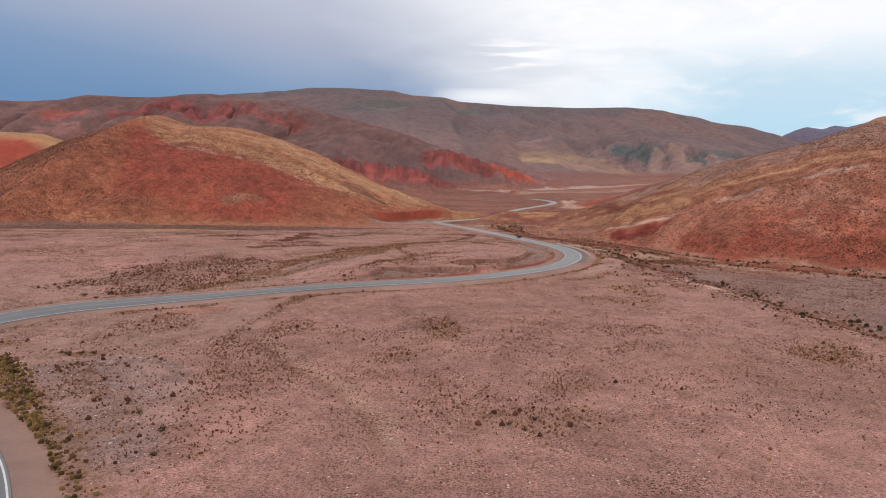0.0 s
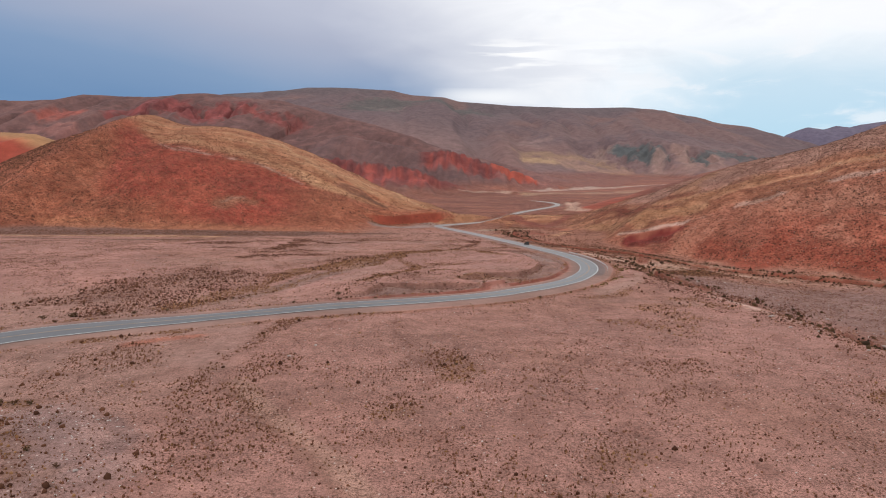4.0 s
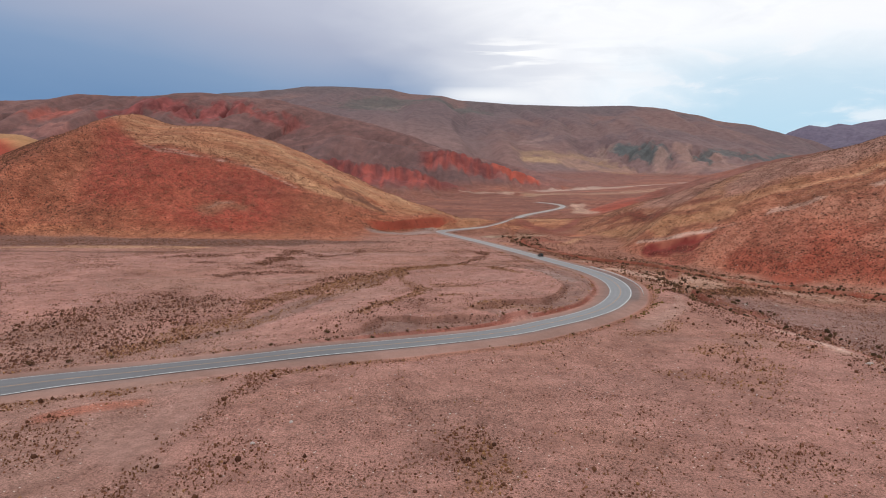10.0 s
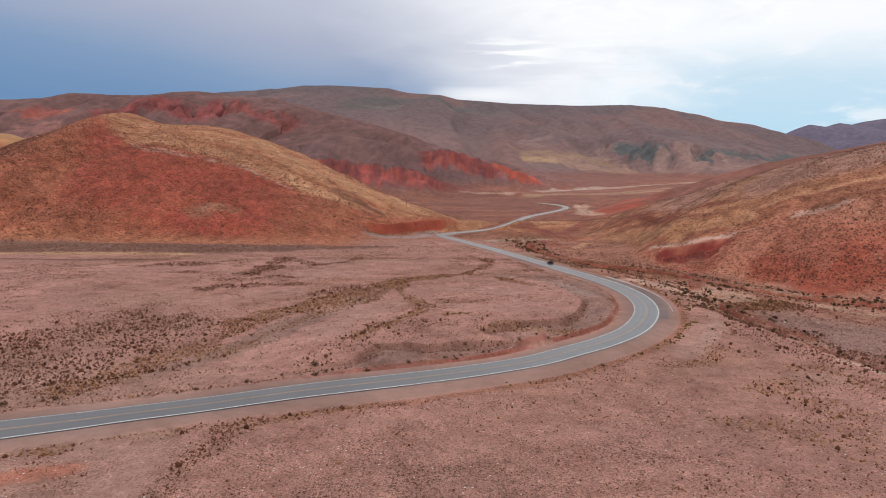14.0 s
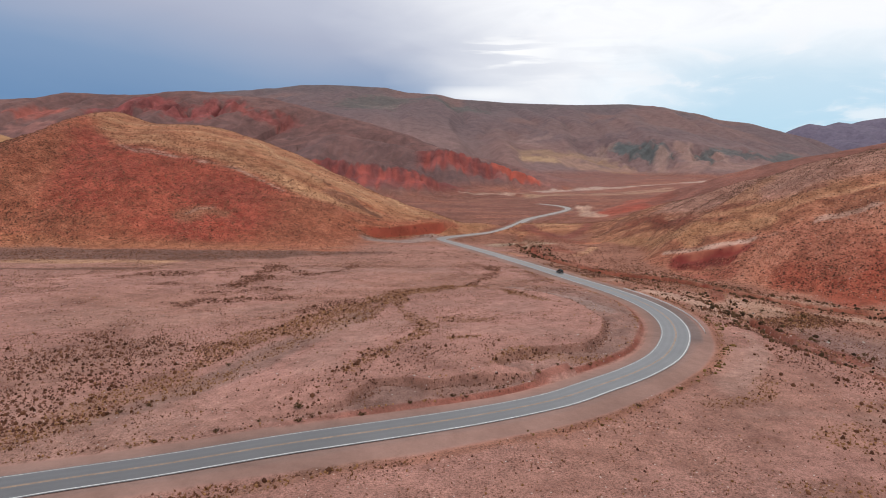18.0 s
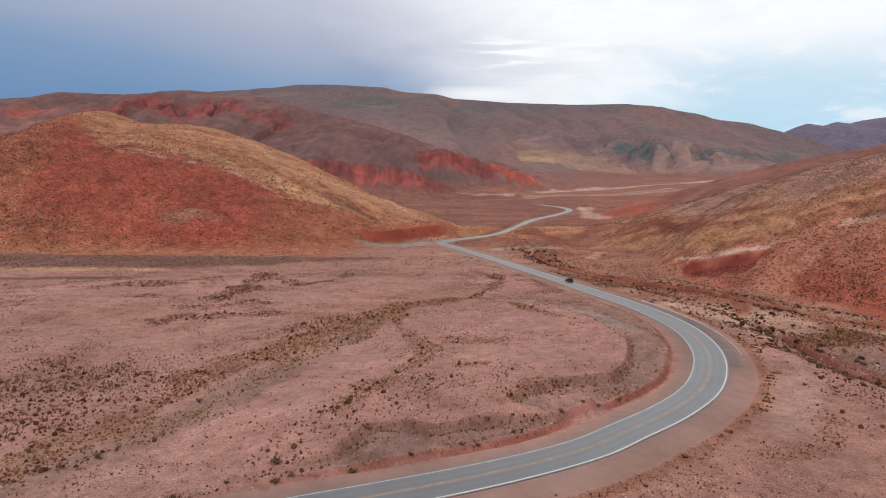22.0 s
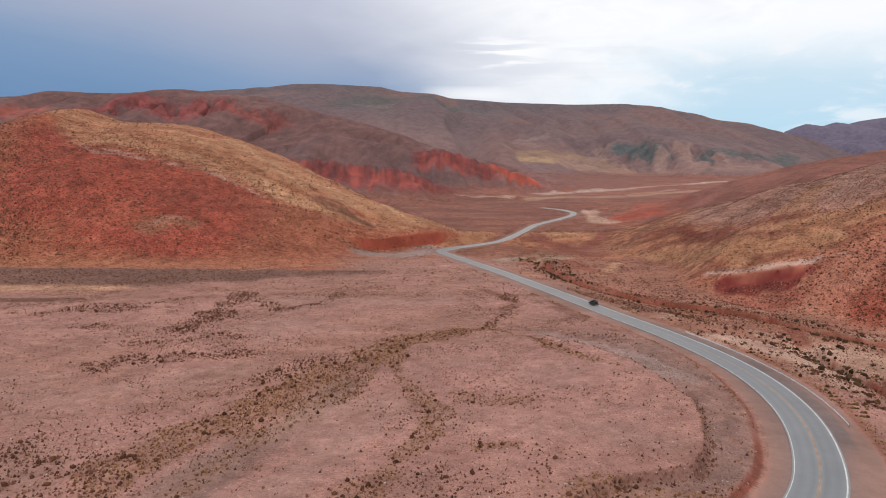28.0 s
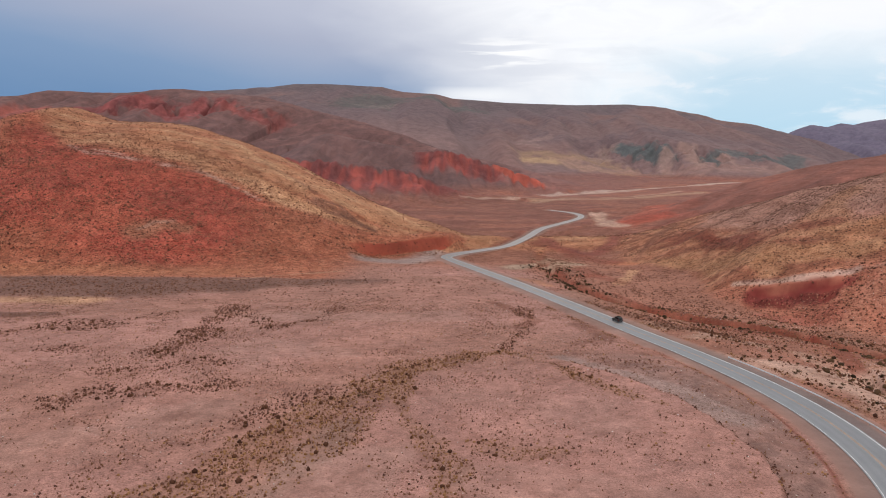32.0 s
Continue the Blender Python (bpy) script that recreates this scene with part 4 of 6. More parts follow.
def hazed_soil(x, y, z, s):
    """Base colour of the ground, red, green and blue, with haze tinted into the far ranges, and how gritty it is."""
    def col(*c):
        return np.array(c)
    n1, n2, n3 = fbm(x / 60, y / 60, 4, 21), fbm(x / 17, y / 17, 4, 22), fbm(x / 300, y / 300, 3, 23)
    c = np.ones(x.shape + (3,)) * col(0.400, 0.236, 0.197)

    def lay(w, *colour):
        nonlocal c
        w = np.clip(w, 0, 1)[..., None]
        c = c * (1 - w) + np.array(colour) * w
    grit = (0.80 + 0.35 * n2 + 0.25 * n1) * (1 - 0.45 * smooth(170, 230, y))
    lay(0.45 * smooth(0.05, 0.4, n1), 0.345, 0.195, 0.145)
    lay(0.8 * smooth(-0.2, 0.4, n2) * smooth(0, 0.4, -n1), 0.425, 0.255, 0.217)
    lay(0.6 * smooth(-36, -62, x + 6 * n2) * (1 - smooth(212, 240, y)), 0.365, 0.250, 0.205)
    flat = smooth(285, 330, y + 12 * n2)
    lay(0.8 * smooth(0.35, 0.8, s["low"]) * (1 - flat), 0.265, 0.185, 0.168)
    lay(0.85 * smooth(40, 62, x + 0.02 * y) * flat * (1 - smooth(560, 640, y)), 0.335, 0.165, 0.112)
    lay(0.8 * smooth(40, 62, x + 0.02 * y) * flat * (1 - smooth(375, 425, y)) * smooth(0.0, 0.3, fbm(x / 14, y / 14, 3, 43)), 0.47, 0.33, 0.25)
    lay(0.5 * (1 - smooth(4, 13, s["gully"] + 6 * n2)), 0.34, 0.165, 0.115)
    lay(0.7 * (1 - smooth(3, 6, s["wash"] + 3 * n2)), 0.34, 0.13, 0.08)
    lay((1 - smooth(2.0, 4, np.minimum(s["wash"], s["gully"]) + 2 * n2)) * 0.85, 0.25, 0.085, 0.055)
    # the bank inside the bend: a red cut foot under grey soil
    below = 1 - smooth(-0.6, 0.2, s["scarp"])
    lay(s["inner"] * smooth(9.0, 10.5, s["road"]) * below * (0.85 + 0.3 * n2), 0.285, 0.192, 0.165)
    lay(s["inner"] * smooth(9.0, 10.5, s["road"]) * below * smooth(0.0, 0.35, fbm(x / 7, y / 7, 3, 65)) * 0.6, 0.225, 0.155, 0.138)
    lay(s["inner"] * (1 - smooth(0.5, 0.9, np.abs(s["scarp"]))) * smooth(10, 12, s["road"]) * 0.5, 0.21, 0.115, 0.085)
    # brown belt under the western hill
    low_edge = np.interp(x, [-150, -60], [432, 486])
    belt = smooth(-6, 10, y - low_edge + 8 * n2) * (1 - smooth(498, 505, y + 3 * n2)) * (1 - smooth(-60, -20, x))
    lay(belt * 0.9, 0.17, 0.104, 0.084)
    lay(smooth(520, 600, y) * 0.85, 0.30, 0.135, 0.085)
    foot = smooth(498, 505, y + 3 * n2) * (1 - smooth(-80, -50, x)) * (1 - smooth(560, 600, y))
    lay(foot * 0.95, 0.43, 0.165, 0.094)
    lay(smooth(700, 900, y) * 0.7, 0.27, 0.125, 0.10)
    strata = fbm(x / 55, y / 22, 4, 45)
    lay(smooth(560, 700, y) * smooth(0.0, 0.35, strata) * 0.6, 0.20, 0.085, 0.070)
    lay(smooth(560, 700, y) * smooth(0.05, 0.4, -strata) * 0.6, 0.36, 0.155, 0.105)
    # the far ranges' grey and purple tones carry their haze as colour
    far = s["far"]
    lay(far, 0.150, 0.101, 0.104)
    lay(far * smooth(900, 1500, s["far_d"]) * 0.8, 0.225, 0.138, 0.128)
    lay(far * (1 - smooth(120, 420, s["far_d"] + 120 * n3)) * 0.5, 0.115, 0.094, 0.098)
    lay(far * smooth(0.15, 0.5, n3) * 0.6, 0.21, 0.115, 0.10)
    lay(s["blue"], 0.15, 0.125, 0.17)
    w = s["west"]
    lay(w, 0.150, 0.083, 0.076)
    nw = fbm(x / 120, y / 240, 4, 31)
    lay(w * smooth(0.05, 0.4, nw) * 0.5, 0.20, 0.115, 0.105)
    for k in ("nose", "bench"):
        e = s[k + "_d"] + 14 * fbm(x / 30, y / 30, 3, 33)
        lay(s[k], 0.155, 0.088, 0.082)
        flute = fbm(x / 8, y / 60, 3, 34)
        deep = 64 if k == "bench" else 52
        cliff = s[k] * smooth(-2, 8, e + 5 * flute) * (1 - smooth(deep, deep * 1.7, e + 16 * flute)) * (1 if k == "bench" else smooth(-70, -35, x))
        lay(cliff, 0.235, 0.064, 0.056)
        lay(cliff * smooth(0.0, 0.3, flute) * 0.8, 0.165, 0.058, 0.055)
        lay(cliff * smooth(0.1, 0.4, -flute) * 0.6, 0.31, 0.082, 0.064)
    lay(s["behind"], 0.30, 0.075, 0.05)
    lay(s["behind"] * (1 - smooth(15, 60, s["behind_d"])), 0.36, 0.23, 0.12)
    lay(s["spur"], 0.24, 0.11, 0.085)
    hw, d = s["hill_w"], s["hill_w_d"] + 16 * n1 + 9 * n2
    lay(hw, 0.405, 0.150, 0.086)
    red = smooth(-316, -286, x + 0.35 * (y - 600) + 16 * n1) * (1 - smooth(-150, -105, x + 22 * n1)) * (1 - smooth(205, 238, s["hill_w_d"] + 18 * n1 + 10 * n2))
    lay(hw * red * (0.95 + 0.25 * n2), 0.40, 0.088, 0.058)
    lay(hw * red * smooth(0.05, 0.4, fbm(x / 45, y / 30, 4, 35)) * 0.8, 0.32, 0.074, 0.053)
    lay(hw * red * smooth(0.05, 0.4, -fbm(x / 45, y / 30, 4, 35)) * 0.6, 0.46, 0.135, 0.082)
    lay(hw * (1 - red) * smooth(0.0, 0.4, fbm(x / 30, y / 30, 4, 39)) * 0.6, 0.32, 0.105, 0.06)
    reach = np.interp(x, [-430, -365, -335, -300, -288, -255, -190, -153, -124, -105, -71, -40], [12, 30, 62, 96, 104, 110, 110, 102, 98, 88, 78, 55])
    tan = 1 - smooth(-14, 8, s["hill_w_d"] + 8 * n2 + 6 * n1 - reach)
    lay(hw * tan * (0.9 + 0.3 * n2), 0.49, 0.268, 0.145)
    dip = fbm(x / 70, (s["hill_w_d"] + 0.3 * x) / 9, 4, 36)
    lay(hw * tan * smooth(0.0, 0.4, dip) * 0.7, 0.36, 0.145, 0.080)
    lay(hw * tan * smooth(0.1, 0.5, -dip) * 0.6, 0.56, 0.365, 0.21)
    he, d = s["hill_e"], s["hill_e_d"] + 18 * n1 + 10 * n2
    lay(he, 0.47, 0.205, 0.130)
    up = z - np.interp(y, [350, 450, 520, 620], [30, 18, 12, 2]) + 7 * n1 + 3 * n2
    level = s["strata"] + 5 * n1 + 4 * n2
    grey = smooth(24, 44, level) * smooth(-5, 6, up)
    ochre = smooth(1, 6, level) * (1 - grey)
    lay(he * grey * 0.95, 0.42, 0.258, 0.205)
    lay(he * ochre * 0.9, 0.485, 0.243, 0.140)
    # thin beds in the tan rock, broken and uneven
    bed = fbm((x - y) / 50, (z + 0.06 * y) / 2.6, 3, 37)
    thin = fbm((x + 2 * y) / 70, level / 5.5, 3, 48)
    lay(he * ochre * smooth(0.04, 0.25, bed) * smooth(-0.15, 0.15, up * 0.02) * 0.6, 0.36, 0.145, 0.085)
    lay(he * ochre * smooth(0.10, 0.26, thin) * 0.75, 0.285, 0.115, 0.072)
    lay(he * ochre * smooth(0.10, 0.30, -thin) * 0.65, 0.57, 0.345, 0.20)
    lay(he * grey * smooth(0.12, 0.35, bed) * 0.6, 0.30, 0.165, 0.125)
    below = he * (1 - smooth(-3, 1, level))
    lay(below * 0.9, 0.455, 0.200, 0.132)
    deep = smooth(-14, -36, level) * smooth(145, 185, x + 14 * n1)
    lay(below * deep * 0.85, 0.415, 0.135, 0.085)
    lay(below * smooth(0.05, 0.3, fbm(x / 26, y / 26, 4, 49)) * 0.5, 0.35, 0.135, 0.090)
    lay(below * smooth(0.10, 0.35, -fbm(x / 26, y / 26, 4, 49)) * 0.5, 0.54, 0.275, 0.190)
    lay(he * (1 - smooth(8, 26, s["wash"] + 12 * n1)) * smooth(140, 168, x) * 0.9, 0.40, 0.092, 0.055)
    lay(he * (1 - smooth(1.6, 3.4, np.abs(s["strata"] + 2.5 * n2 - 1))) * smooth(-0.12, 0.12, fbm(x / 16, y / 16, 3, 46)) * smooth(155, 175, x) * 0.8, 0.52, 0.385, 0.315)
    bank = np.clip(s["bank"], 0, 1) * smooth(1.2, 2.0, s["wash"] + 0.8 * n2) * (1 - smooth(3.0, 4.6, s["wash"] + 3.5 * n2))
    lay(bank * smooth(-0.25, 0.15, fbm(x / 15, y / 15, 3, 51)) * 0.85, 0.285, 0.085, 0.055)
    for (pts, hw, r, g, b, k), m, v in near_lines(x, y, SCAR_BEDS, 74, 9, 0.6):
        v = v[..., None] * k
        c[m] = c[m] * (1 - v) + np.array([r, g, b]) * v
    if "scar" in s:
        ribs = smooth(0.05, 0.3, fbm((x - y) / 7, (x + y) / 22, 3, 47)) * smooth(0.5, 2.5, s["scar"]) * (1 - smooth(7, 12, s["scar"]))
        lay((s["scar"] < 90) * ribs * 0.55, 0.16, 0.036, 0.030)
    for (pts, hw, r, g, b, k), m, v in near_lines(x, y, BEDS, 71, 25):
        v = v[..., None] * k
        c[m] = c[m] * (1 - v) + np.array([r, g, b]) * v
    lay(s["cut_hill"], 0.44, 0.165, 0.092)
    lay(s["cut"] * 0.95, 0.29, 0.078, 0.050)
    for (pts, hw, k), m, v in near_lines(x, y, SWALES, 72, 13, 1.7):
        v = v[..., None] * k * 0.55
        c[m] = c[m] * (1 - v) + np.array([0.275, 0.163, 0.108]) * v
    for (pts, hw, k), m, v in near_lines(x, y, BARE, 73, 9, 1.2):
        v = v[..., None] * k * 0.6
        c[m] = c[m] * (1 - v) + np.array([0.345, 0.236, 0.198]) * v
        grit[m] = grit[m] * (1 - 0.8 * k * v[..., 0])
    # graded shoulders
    turn = smooth(395, 430, s["run"]) * (1 - smooth(575, 640, s["run"]))
    outer = turn * (s["side"] < 0)
    wide = np.where(s["inner"] > 0.3, 7.4, 8.4 + 1.5 * outer)
    lay((1 - smooth(-0.9, 0.5, s["road"] + 0.8 * n2 - wide)) * 0.85, 0.272, 0.196, 0.166)
    lay((1 - smooth(4.6, 6.2, s["road"] + 0.6 * n2)) * 0.7, 0.245, 0.187, 0.166)
    lay((s["side"] < 0) * smooth(515, 525, s["run"]) * (1 - smooth(575, 640, s["run"])) * (1 - smooth(6.2, 7.2, s["road"])) * 0.85, 0.185, 0.165, 0.16)
    lay(s["inner"] * smooth(7.9, 8.4, s["road"] + 0.5 * n2) * (1 - smooth(9.2, 9.9, s["road"] + 0.9 * n2)) * np.clip(0.95 + 0.8 * n2, 0.4, 1), 0.23, 0.078, 0.056)
    edge = outer * smooth(9.6, 10.6, s["road"] + 1.2 * n2) * (1 - smooth(11.6, 13.2, s["road"] + 1.2 * n2))
    lay(edge * 0.6, 0.30, 0.14, 0.085)
    grit = np.where(s["road"] < wide, 0.04, grit)
    hills = np.clip(far + w + s["blue"] + s["nose"] + s["bench"] + s["behind"], 0, 1)
    grit = grit * (1 - hills)
    reds = smooth(0.10, 0.16, c[..., 0] - c[..., 1])
    flute = (fbm(x / 15, y / 130, 3, 41) * w * (0.25 + 1.1 * reds) + 0.12 * fbm(x / 90, y / 320, 4, 42) * far)[..., None]
    c = c * (1 + 0.38 * flute)
    # the red shift spares the far ranges, so the haze tint stays cool
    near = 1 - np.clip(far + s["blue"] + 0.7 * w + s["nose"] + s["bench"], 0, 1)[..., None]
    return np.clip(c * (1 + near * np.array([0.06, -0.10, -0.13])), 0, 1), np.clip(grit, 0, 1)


def grid_lines():
    """Rows and columns of the ground sheet: fine beside the flight line, coarse towards the horizon."""
    rows, y = [-500.0], -500.0
    while y < 4850:
        step = 0.9 if 55 < y < 420 else 0.9 + abs(y - (55 if y < 55 else 420)) * (0.06 if y < 55 else 0.0108)
        y += min(step, 26)
        rows.append(y)
    u = np.linspace(-1, 1, 760)
    return np.array(rows), u


# stretches of the ground with steep banks, laid as finer sheets: from x, y to x, y
# and the spacing of the sheet and how far the coarse ground lies below it
STEEP = [(108, 424, 168, 478, 0.5, 4.0), (-92, 574, 12, 668, 0.5, 4.0), (82, 250, 160, 404, 0.5, 4.0), (-28, 204, 80, 326, 0.5, 4.0),
         (-1250, 2060, -520, 2400, 4.0, 40.0), (-300, 1215, 50, 1330, 2.0, 25.0), (-70, 1555, 300, 1690, 2.5, 25.0), (560, 2430, 1420, 2920, 5.0, 40.0)]


def distant_share(s):
    return sum(s[k] for k in ("far", "blue", "west", "nose", "bench", "behind", "spur"))


def ground_sheet(name, x, y, sink, sink_border=0.0):
    z, s = terrain(x.ravel(), y.ravel())
    col, grit = hazed_soil(x.ravel(), y.ravel(), z, s)
    if sink:
        for x0, y0, x1, y1, pitch, deep in STEEP:
            rim = 6 * pitch
            inside = (x.ravel() > x0 + rim) & (x.ravel() < x1 - rim) & (y.ravel() > y0 + rim) & (y.ravel() < y1 - rim)
            z = z - deep * inside
    else:
        inset = np.minimum(np.minimum(x - x.min(), x.max() - x), np.minimum(y - y.min(), y.max() - y)).ravel()
        z = z + 0.03 - 0.3 * sink_border * (1 - smooth(0.0, 3 * (x[0, 1] - x[0, 0]), inset))
    me = bpy.data.meshes.new(name)
    nr, nc = x.shape
    i = np.arange((nr - 1) * (nc - 1))
    r, c = i // (nc - 1), i % (nc - 1)
    a = r * nc + c
    quads = np.column_stack([a, a + 1, a + nc + 1, a + nc]).ravel()
    me.vertices.add(nr * nc)
    me.vertices.foreach_set("co", np.column_stack([x.ravel(), y.ravel(), z]).ravel())
    me.loops.add(len(quads))
    me.loops.foreach_set("vertex_index", quads)
    me.polygons.add(len(i))
    me.polygons.foreach_set("loop_start", np.arange(0, len(quads), 4))
    me.polygons.foreach_set("use_smooth", np.ones(len(i), bool))
    me.update()
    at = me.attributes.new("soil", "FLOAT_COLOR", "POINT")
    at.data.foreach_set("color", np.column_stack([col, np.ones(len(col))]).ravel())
    foot = smooth(498, 505, y) * (1 - smooth(-80, -50, x)) * (1 - smooth(560, 600, y))
    slopes = np.clip(0.8 * foot.ravel() * (1 - s["hill_w"]) + s["hill_w"] * (0.5 + 0.4 * smooth(30, 90, s["hill_w_d"])) + 0.75 * s["hill_e"], 0, 1)
    plain = (smooth(560, 680, y) * (1 - smooth(1200, 1500, y))).ravel() * (1 - np.clip(distant_share(s) + s["hill_e"] + s["hill_w"], 0, 1))
    slopes = np.clip(slopes + 0.7 * plain, 0, 1)
    if "scar" in s:
        slopes = slopes * np.where(s["scar"] < 90, smooth(2.5, 5, np.abs(s["scar"])), 1)
        grit = grit * np.where(s["scar"] < 90, smooth(2.5, 5, np.abs(s["scar"])), 1)
    slopes, grit = slopes * (1 - s["cut"]), grit * (1 - s["cut"])
    distant = np.clip(0.32 * s["far"] + 0.3 * s["blue"] + sum(s[k] for k in ("west", "nose", "bench", "behind", "spur")), 0, 1)
    for key, value in (("grit", grit), ("scrub", slopes), ("distant", distant)):
        at = me.attributes.new(key, "FLOAT", "POINT")
        at.data.foreach_set("value", value)
    me.materials.append(SOIL)
    return new(name, me)


def build_ground():
    rows, u = grid_lines()
    y = np.repeat(rows[:, None], len(u), 1)
    x = u[None, :] * (190 + np.clip(y, -200, None) * 0.83)
    ob = ground_sheet("ground", x, y, True)
    tagged(ob, "pinkish desert soil rising into red and tan hills", "ground", kind="structure")
    texts = ("eroded red cliff under a pale ledge on the hillside", "red cut bank behind a grey gravel pull-off", "eroded red banks of a dry gully with bushes",
             "eroded grey bank above the inside of the bend", "fluted red badland cliffs high on the range", "fluted red cliffs along a low bench", "fluted red cliffs on a low spur",
             "ribbed grey and pale spurs of the far range")
    for (x0, y0, x1, y1, pitch, deep), text in zip(STEEP, texts):
        x, y = np.meshgrid(np.arange(x0, x1, pitch), np.arange(y0, y1, pitch))
        tagged(ground_sheet("cliff", x, y, False, deep), text, "cliff", kind="structure")
    return ob


ground = build_ground()


def mesh_object(name, verts, faces, mat, parent=None, label="", smooth_shade=False):
    me = bpy.data.meshes.new(name)
    me.from_pydata([tuple(v) for v in verts], [], [tuple(f) for f in faces])
    me.materials.append(mat)
    if smooth_shade:
        me.polygons.foreach_set("use_smooth", np.ones(len(me.polygons), bool))
    me.update()
    ob = new(name, me)
    if parent is not None:
        ob.parent = parent
    if label:
        ob["label"] = label
    return ob


def part(name, bm, mat, parent, label=""):
    me = bpy.data.meshes.new(name)
    bm.to_mesh(me)
    bm.free()
    me.materials.append(mat)
    ob = new(name, me)
    ob.parent = parent
    if label:
        ob["label"] = label
    return ob


# ---- road ----
ROAD_HALF = 3.5 + 0.12 * np.clip(np.abs(_turn) / 0.015, 0, 1) + 0.8 * smooth(-72, -100, ROAD_XY[:, 0])


def strip(lo, hi, dz, i0=0, i1=None):
    """A band along the road between two offsets from its centre (positive on the left)."""
    sl = slice(i0, i1)
    p, n, z = ROAD_XY[sl], ROAD_N[sl], ROAD_Z[sl]
    lo = np.broadcast_to(lo, len(ROAD_XY))[sl] if np.ndim(lo) else np.full(len(p), lo)
    hi = np.broadcast_to(hi, len(ROAD_XY))[sl] if np.ndim(hi) else np.full(len(p), hi)
    return p, n, z + dz, lo, hi


def band(name, lo, hi, dz, mat, parent=None, cols=1, i0=0, i1=None, label=""):
    p, n, z, lo, hi = strip(lo, hi, dz, i0, i1)
    verts, faces, across = [], [], []
    for k in range(cols + 1):
        f = k / cols
        off = lo + (hi - lo) * f
        crown = 0.06 * (1 - np.abs(off) / 4.2)
        verts.append(np.column_stack([p + n * off[:, None], z + crown + ROAD_BANK[i0:i1] * off]))
        across.append(np.full(len(p), f))
    m = len(p)
    verts = np.vstack(verts)
    for k in range(cols):
        for j in range(m - 1):
            faces.append((k * m + j, k * m + j + 1, (k + 1) * m + j + 1, (k + 1) * m + j))
    faces = [f[::-1] for f in faces]
    ob = mesh_object(name, verts, faces, mat, parent, label)
    at = ob.data.attributes.new("across", "FLOAT", "POINT")
    at.data.foreach_set("value", np.concatenate(across))
    return ob


road = band("road", -ROAD_HALF - 0.25, ROAD_HALF + 0.25, 0.0, ASPHALT, cols=8)
tagged(road, "weathered grey asphalt road winding through desert", "road", kind="structure")
band("edge_line", ROAD_HALF - 0.11, ROAD_HALF, 0.012, LINE_WHITE, road, label="worn white edge line")
band("edge_line", -ROAD_HALF, -ROAD_HALF + 0.22, 0.012, LINE_WHITE, road, label="worn white edge line")
band("centre_line", 0.05, 0.22, 0.012, LINE_YELLOW, road, label="faded yellow centre line")
band("centre_line", -0.22, -0.05, 0.012, LINE_YELLOW, road, label="faded yellow centre line")

# ---- plants and stones ----
SHRUB_DARK = island_material("dark_shrub", (0.062, 0.026, 0.019), (0.20, 0.088, 0.058))
SHRUB_RUST = island_material("rusty_shrub", (0.085, 0.034, 0.022), (0.25, 0.108, 0.066))
SHRUB_HILL = island_material("hill_shrub", (0.060, 0.024, 0.016), (0.19, 0.080, 0.046))
SHRUB_EAST = island_material("banded_hill_shrub", (0.040, 0.018, 0.012), (0.125, 0.055, 0.033))
SHRUB_OLIVE = island_material("olive_shrub", (0.16, 0.072, 0.032), (0.36, 0.185, 0.088))
GRASS_DRY = island_material("dry_grass", (0.115, 0.048, 0.024), (0.30, 0.15, 0.072))
BUSH_WASH = island_material("wash_bush", (0.024, 0.016, 0.010), (0.10, 0.054, 0.028))
BUSH_VERGE = island_material("verge_bush", (0.050, 0.029, 0.012), (0.22, 0.130, 0.048))
BUSH_DARK = island_material("dark_bush", (0.055, 0.023, 0.014), (0.15, 0.064, 0.035))
STONE_PALE = island_material("pale_stone", (0.34, 0.28, 0.25), (0.62, 0.56, 0.52))
TWIG = plain_material("grey_twig", (0.10, 0.075, 0.055), 0.9, 0.3, 3)
LEAF = island_material("shrub_leaves", (0.048, 0.030, 0.015), (0.15, 0.085, 0.040))
LEAF_RUST = island_material("rusty_shrub_leaves", (0.07, 0.032, 0.018), (0.17, 0.088, 0.045))
rng = np.random.default_rng(7)


def dome_template(seed, ring=6):
    """A ragged low dome: unit width and about 0.7 high."""
    r = np.random.default_rng(seed)
    v, f = [], []
    for k in range(ring):
        a = 2 * math.pi * (k + 0.4 * r.random()) / ring
        q = 0.38 + 0.2 * r.random()
        v.append((q * math.cos(a), q * math.sin(a), -0.08))
    for k in range(ring):
        a = 2 * math.pi * (k + 0.5 + 0.4 * r.random()) / ring
        q = 0.30 + 0.26 * r.random()
        v.append((q * math.cos(a), q * math.sin(a), 0.22 + 0.3 * r.random()))
    v.append((0.1 * r.random(), 0.1 * r.random(), 0.5 + 0.25 * r.random()))
    for k in range(ring):
        j = (k + 1) % ring
        f += [(k, j, ring + k), (j, ring + j, ring + k), (ring + k, ring + j, 2 * ring)]
    return np.array(v), np.array(f)


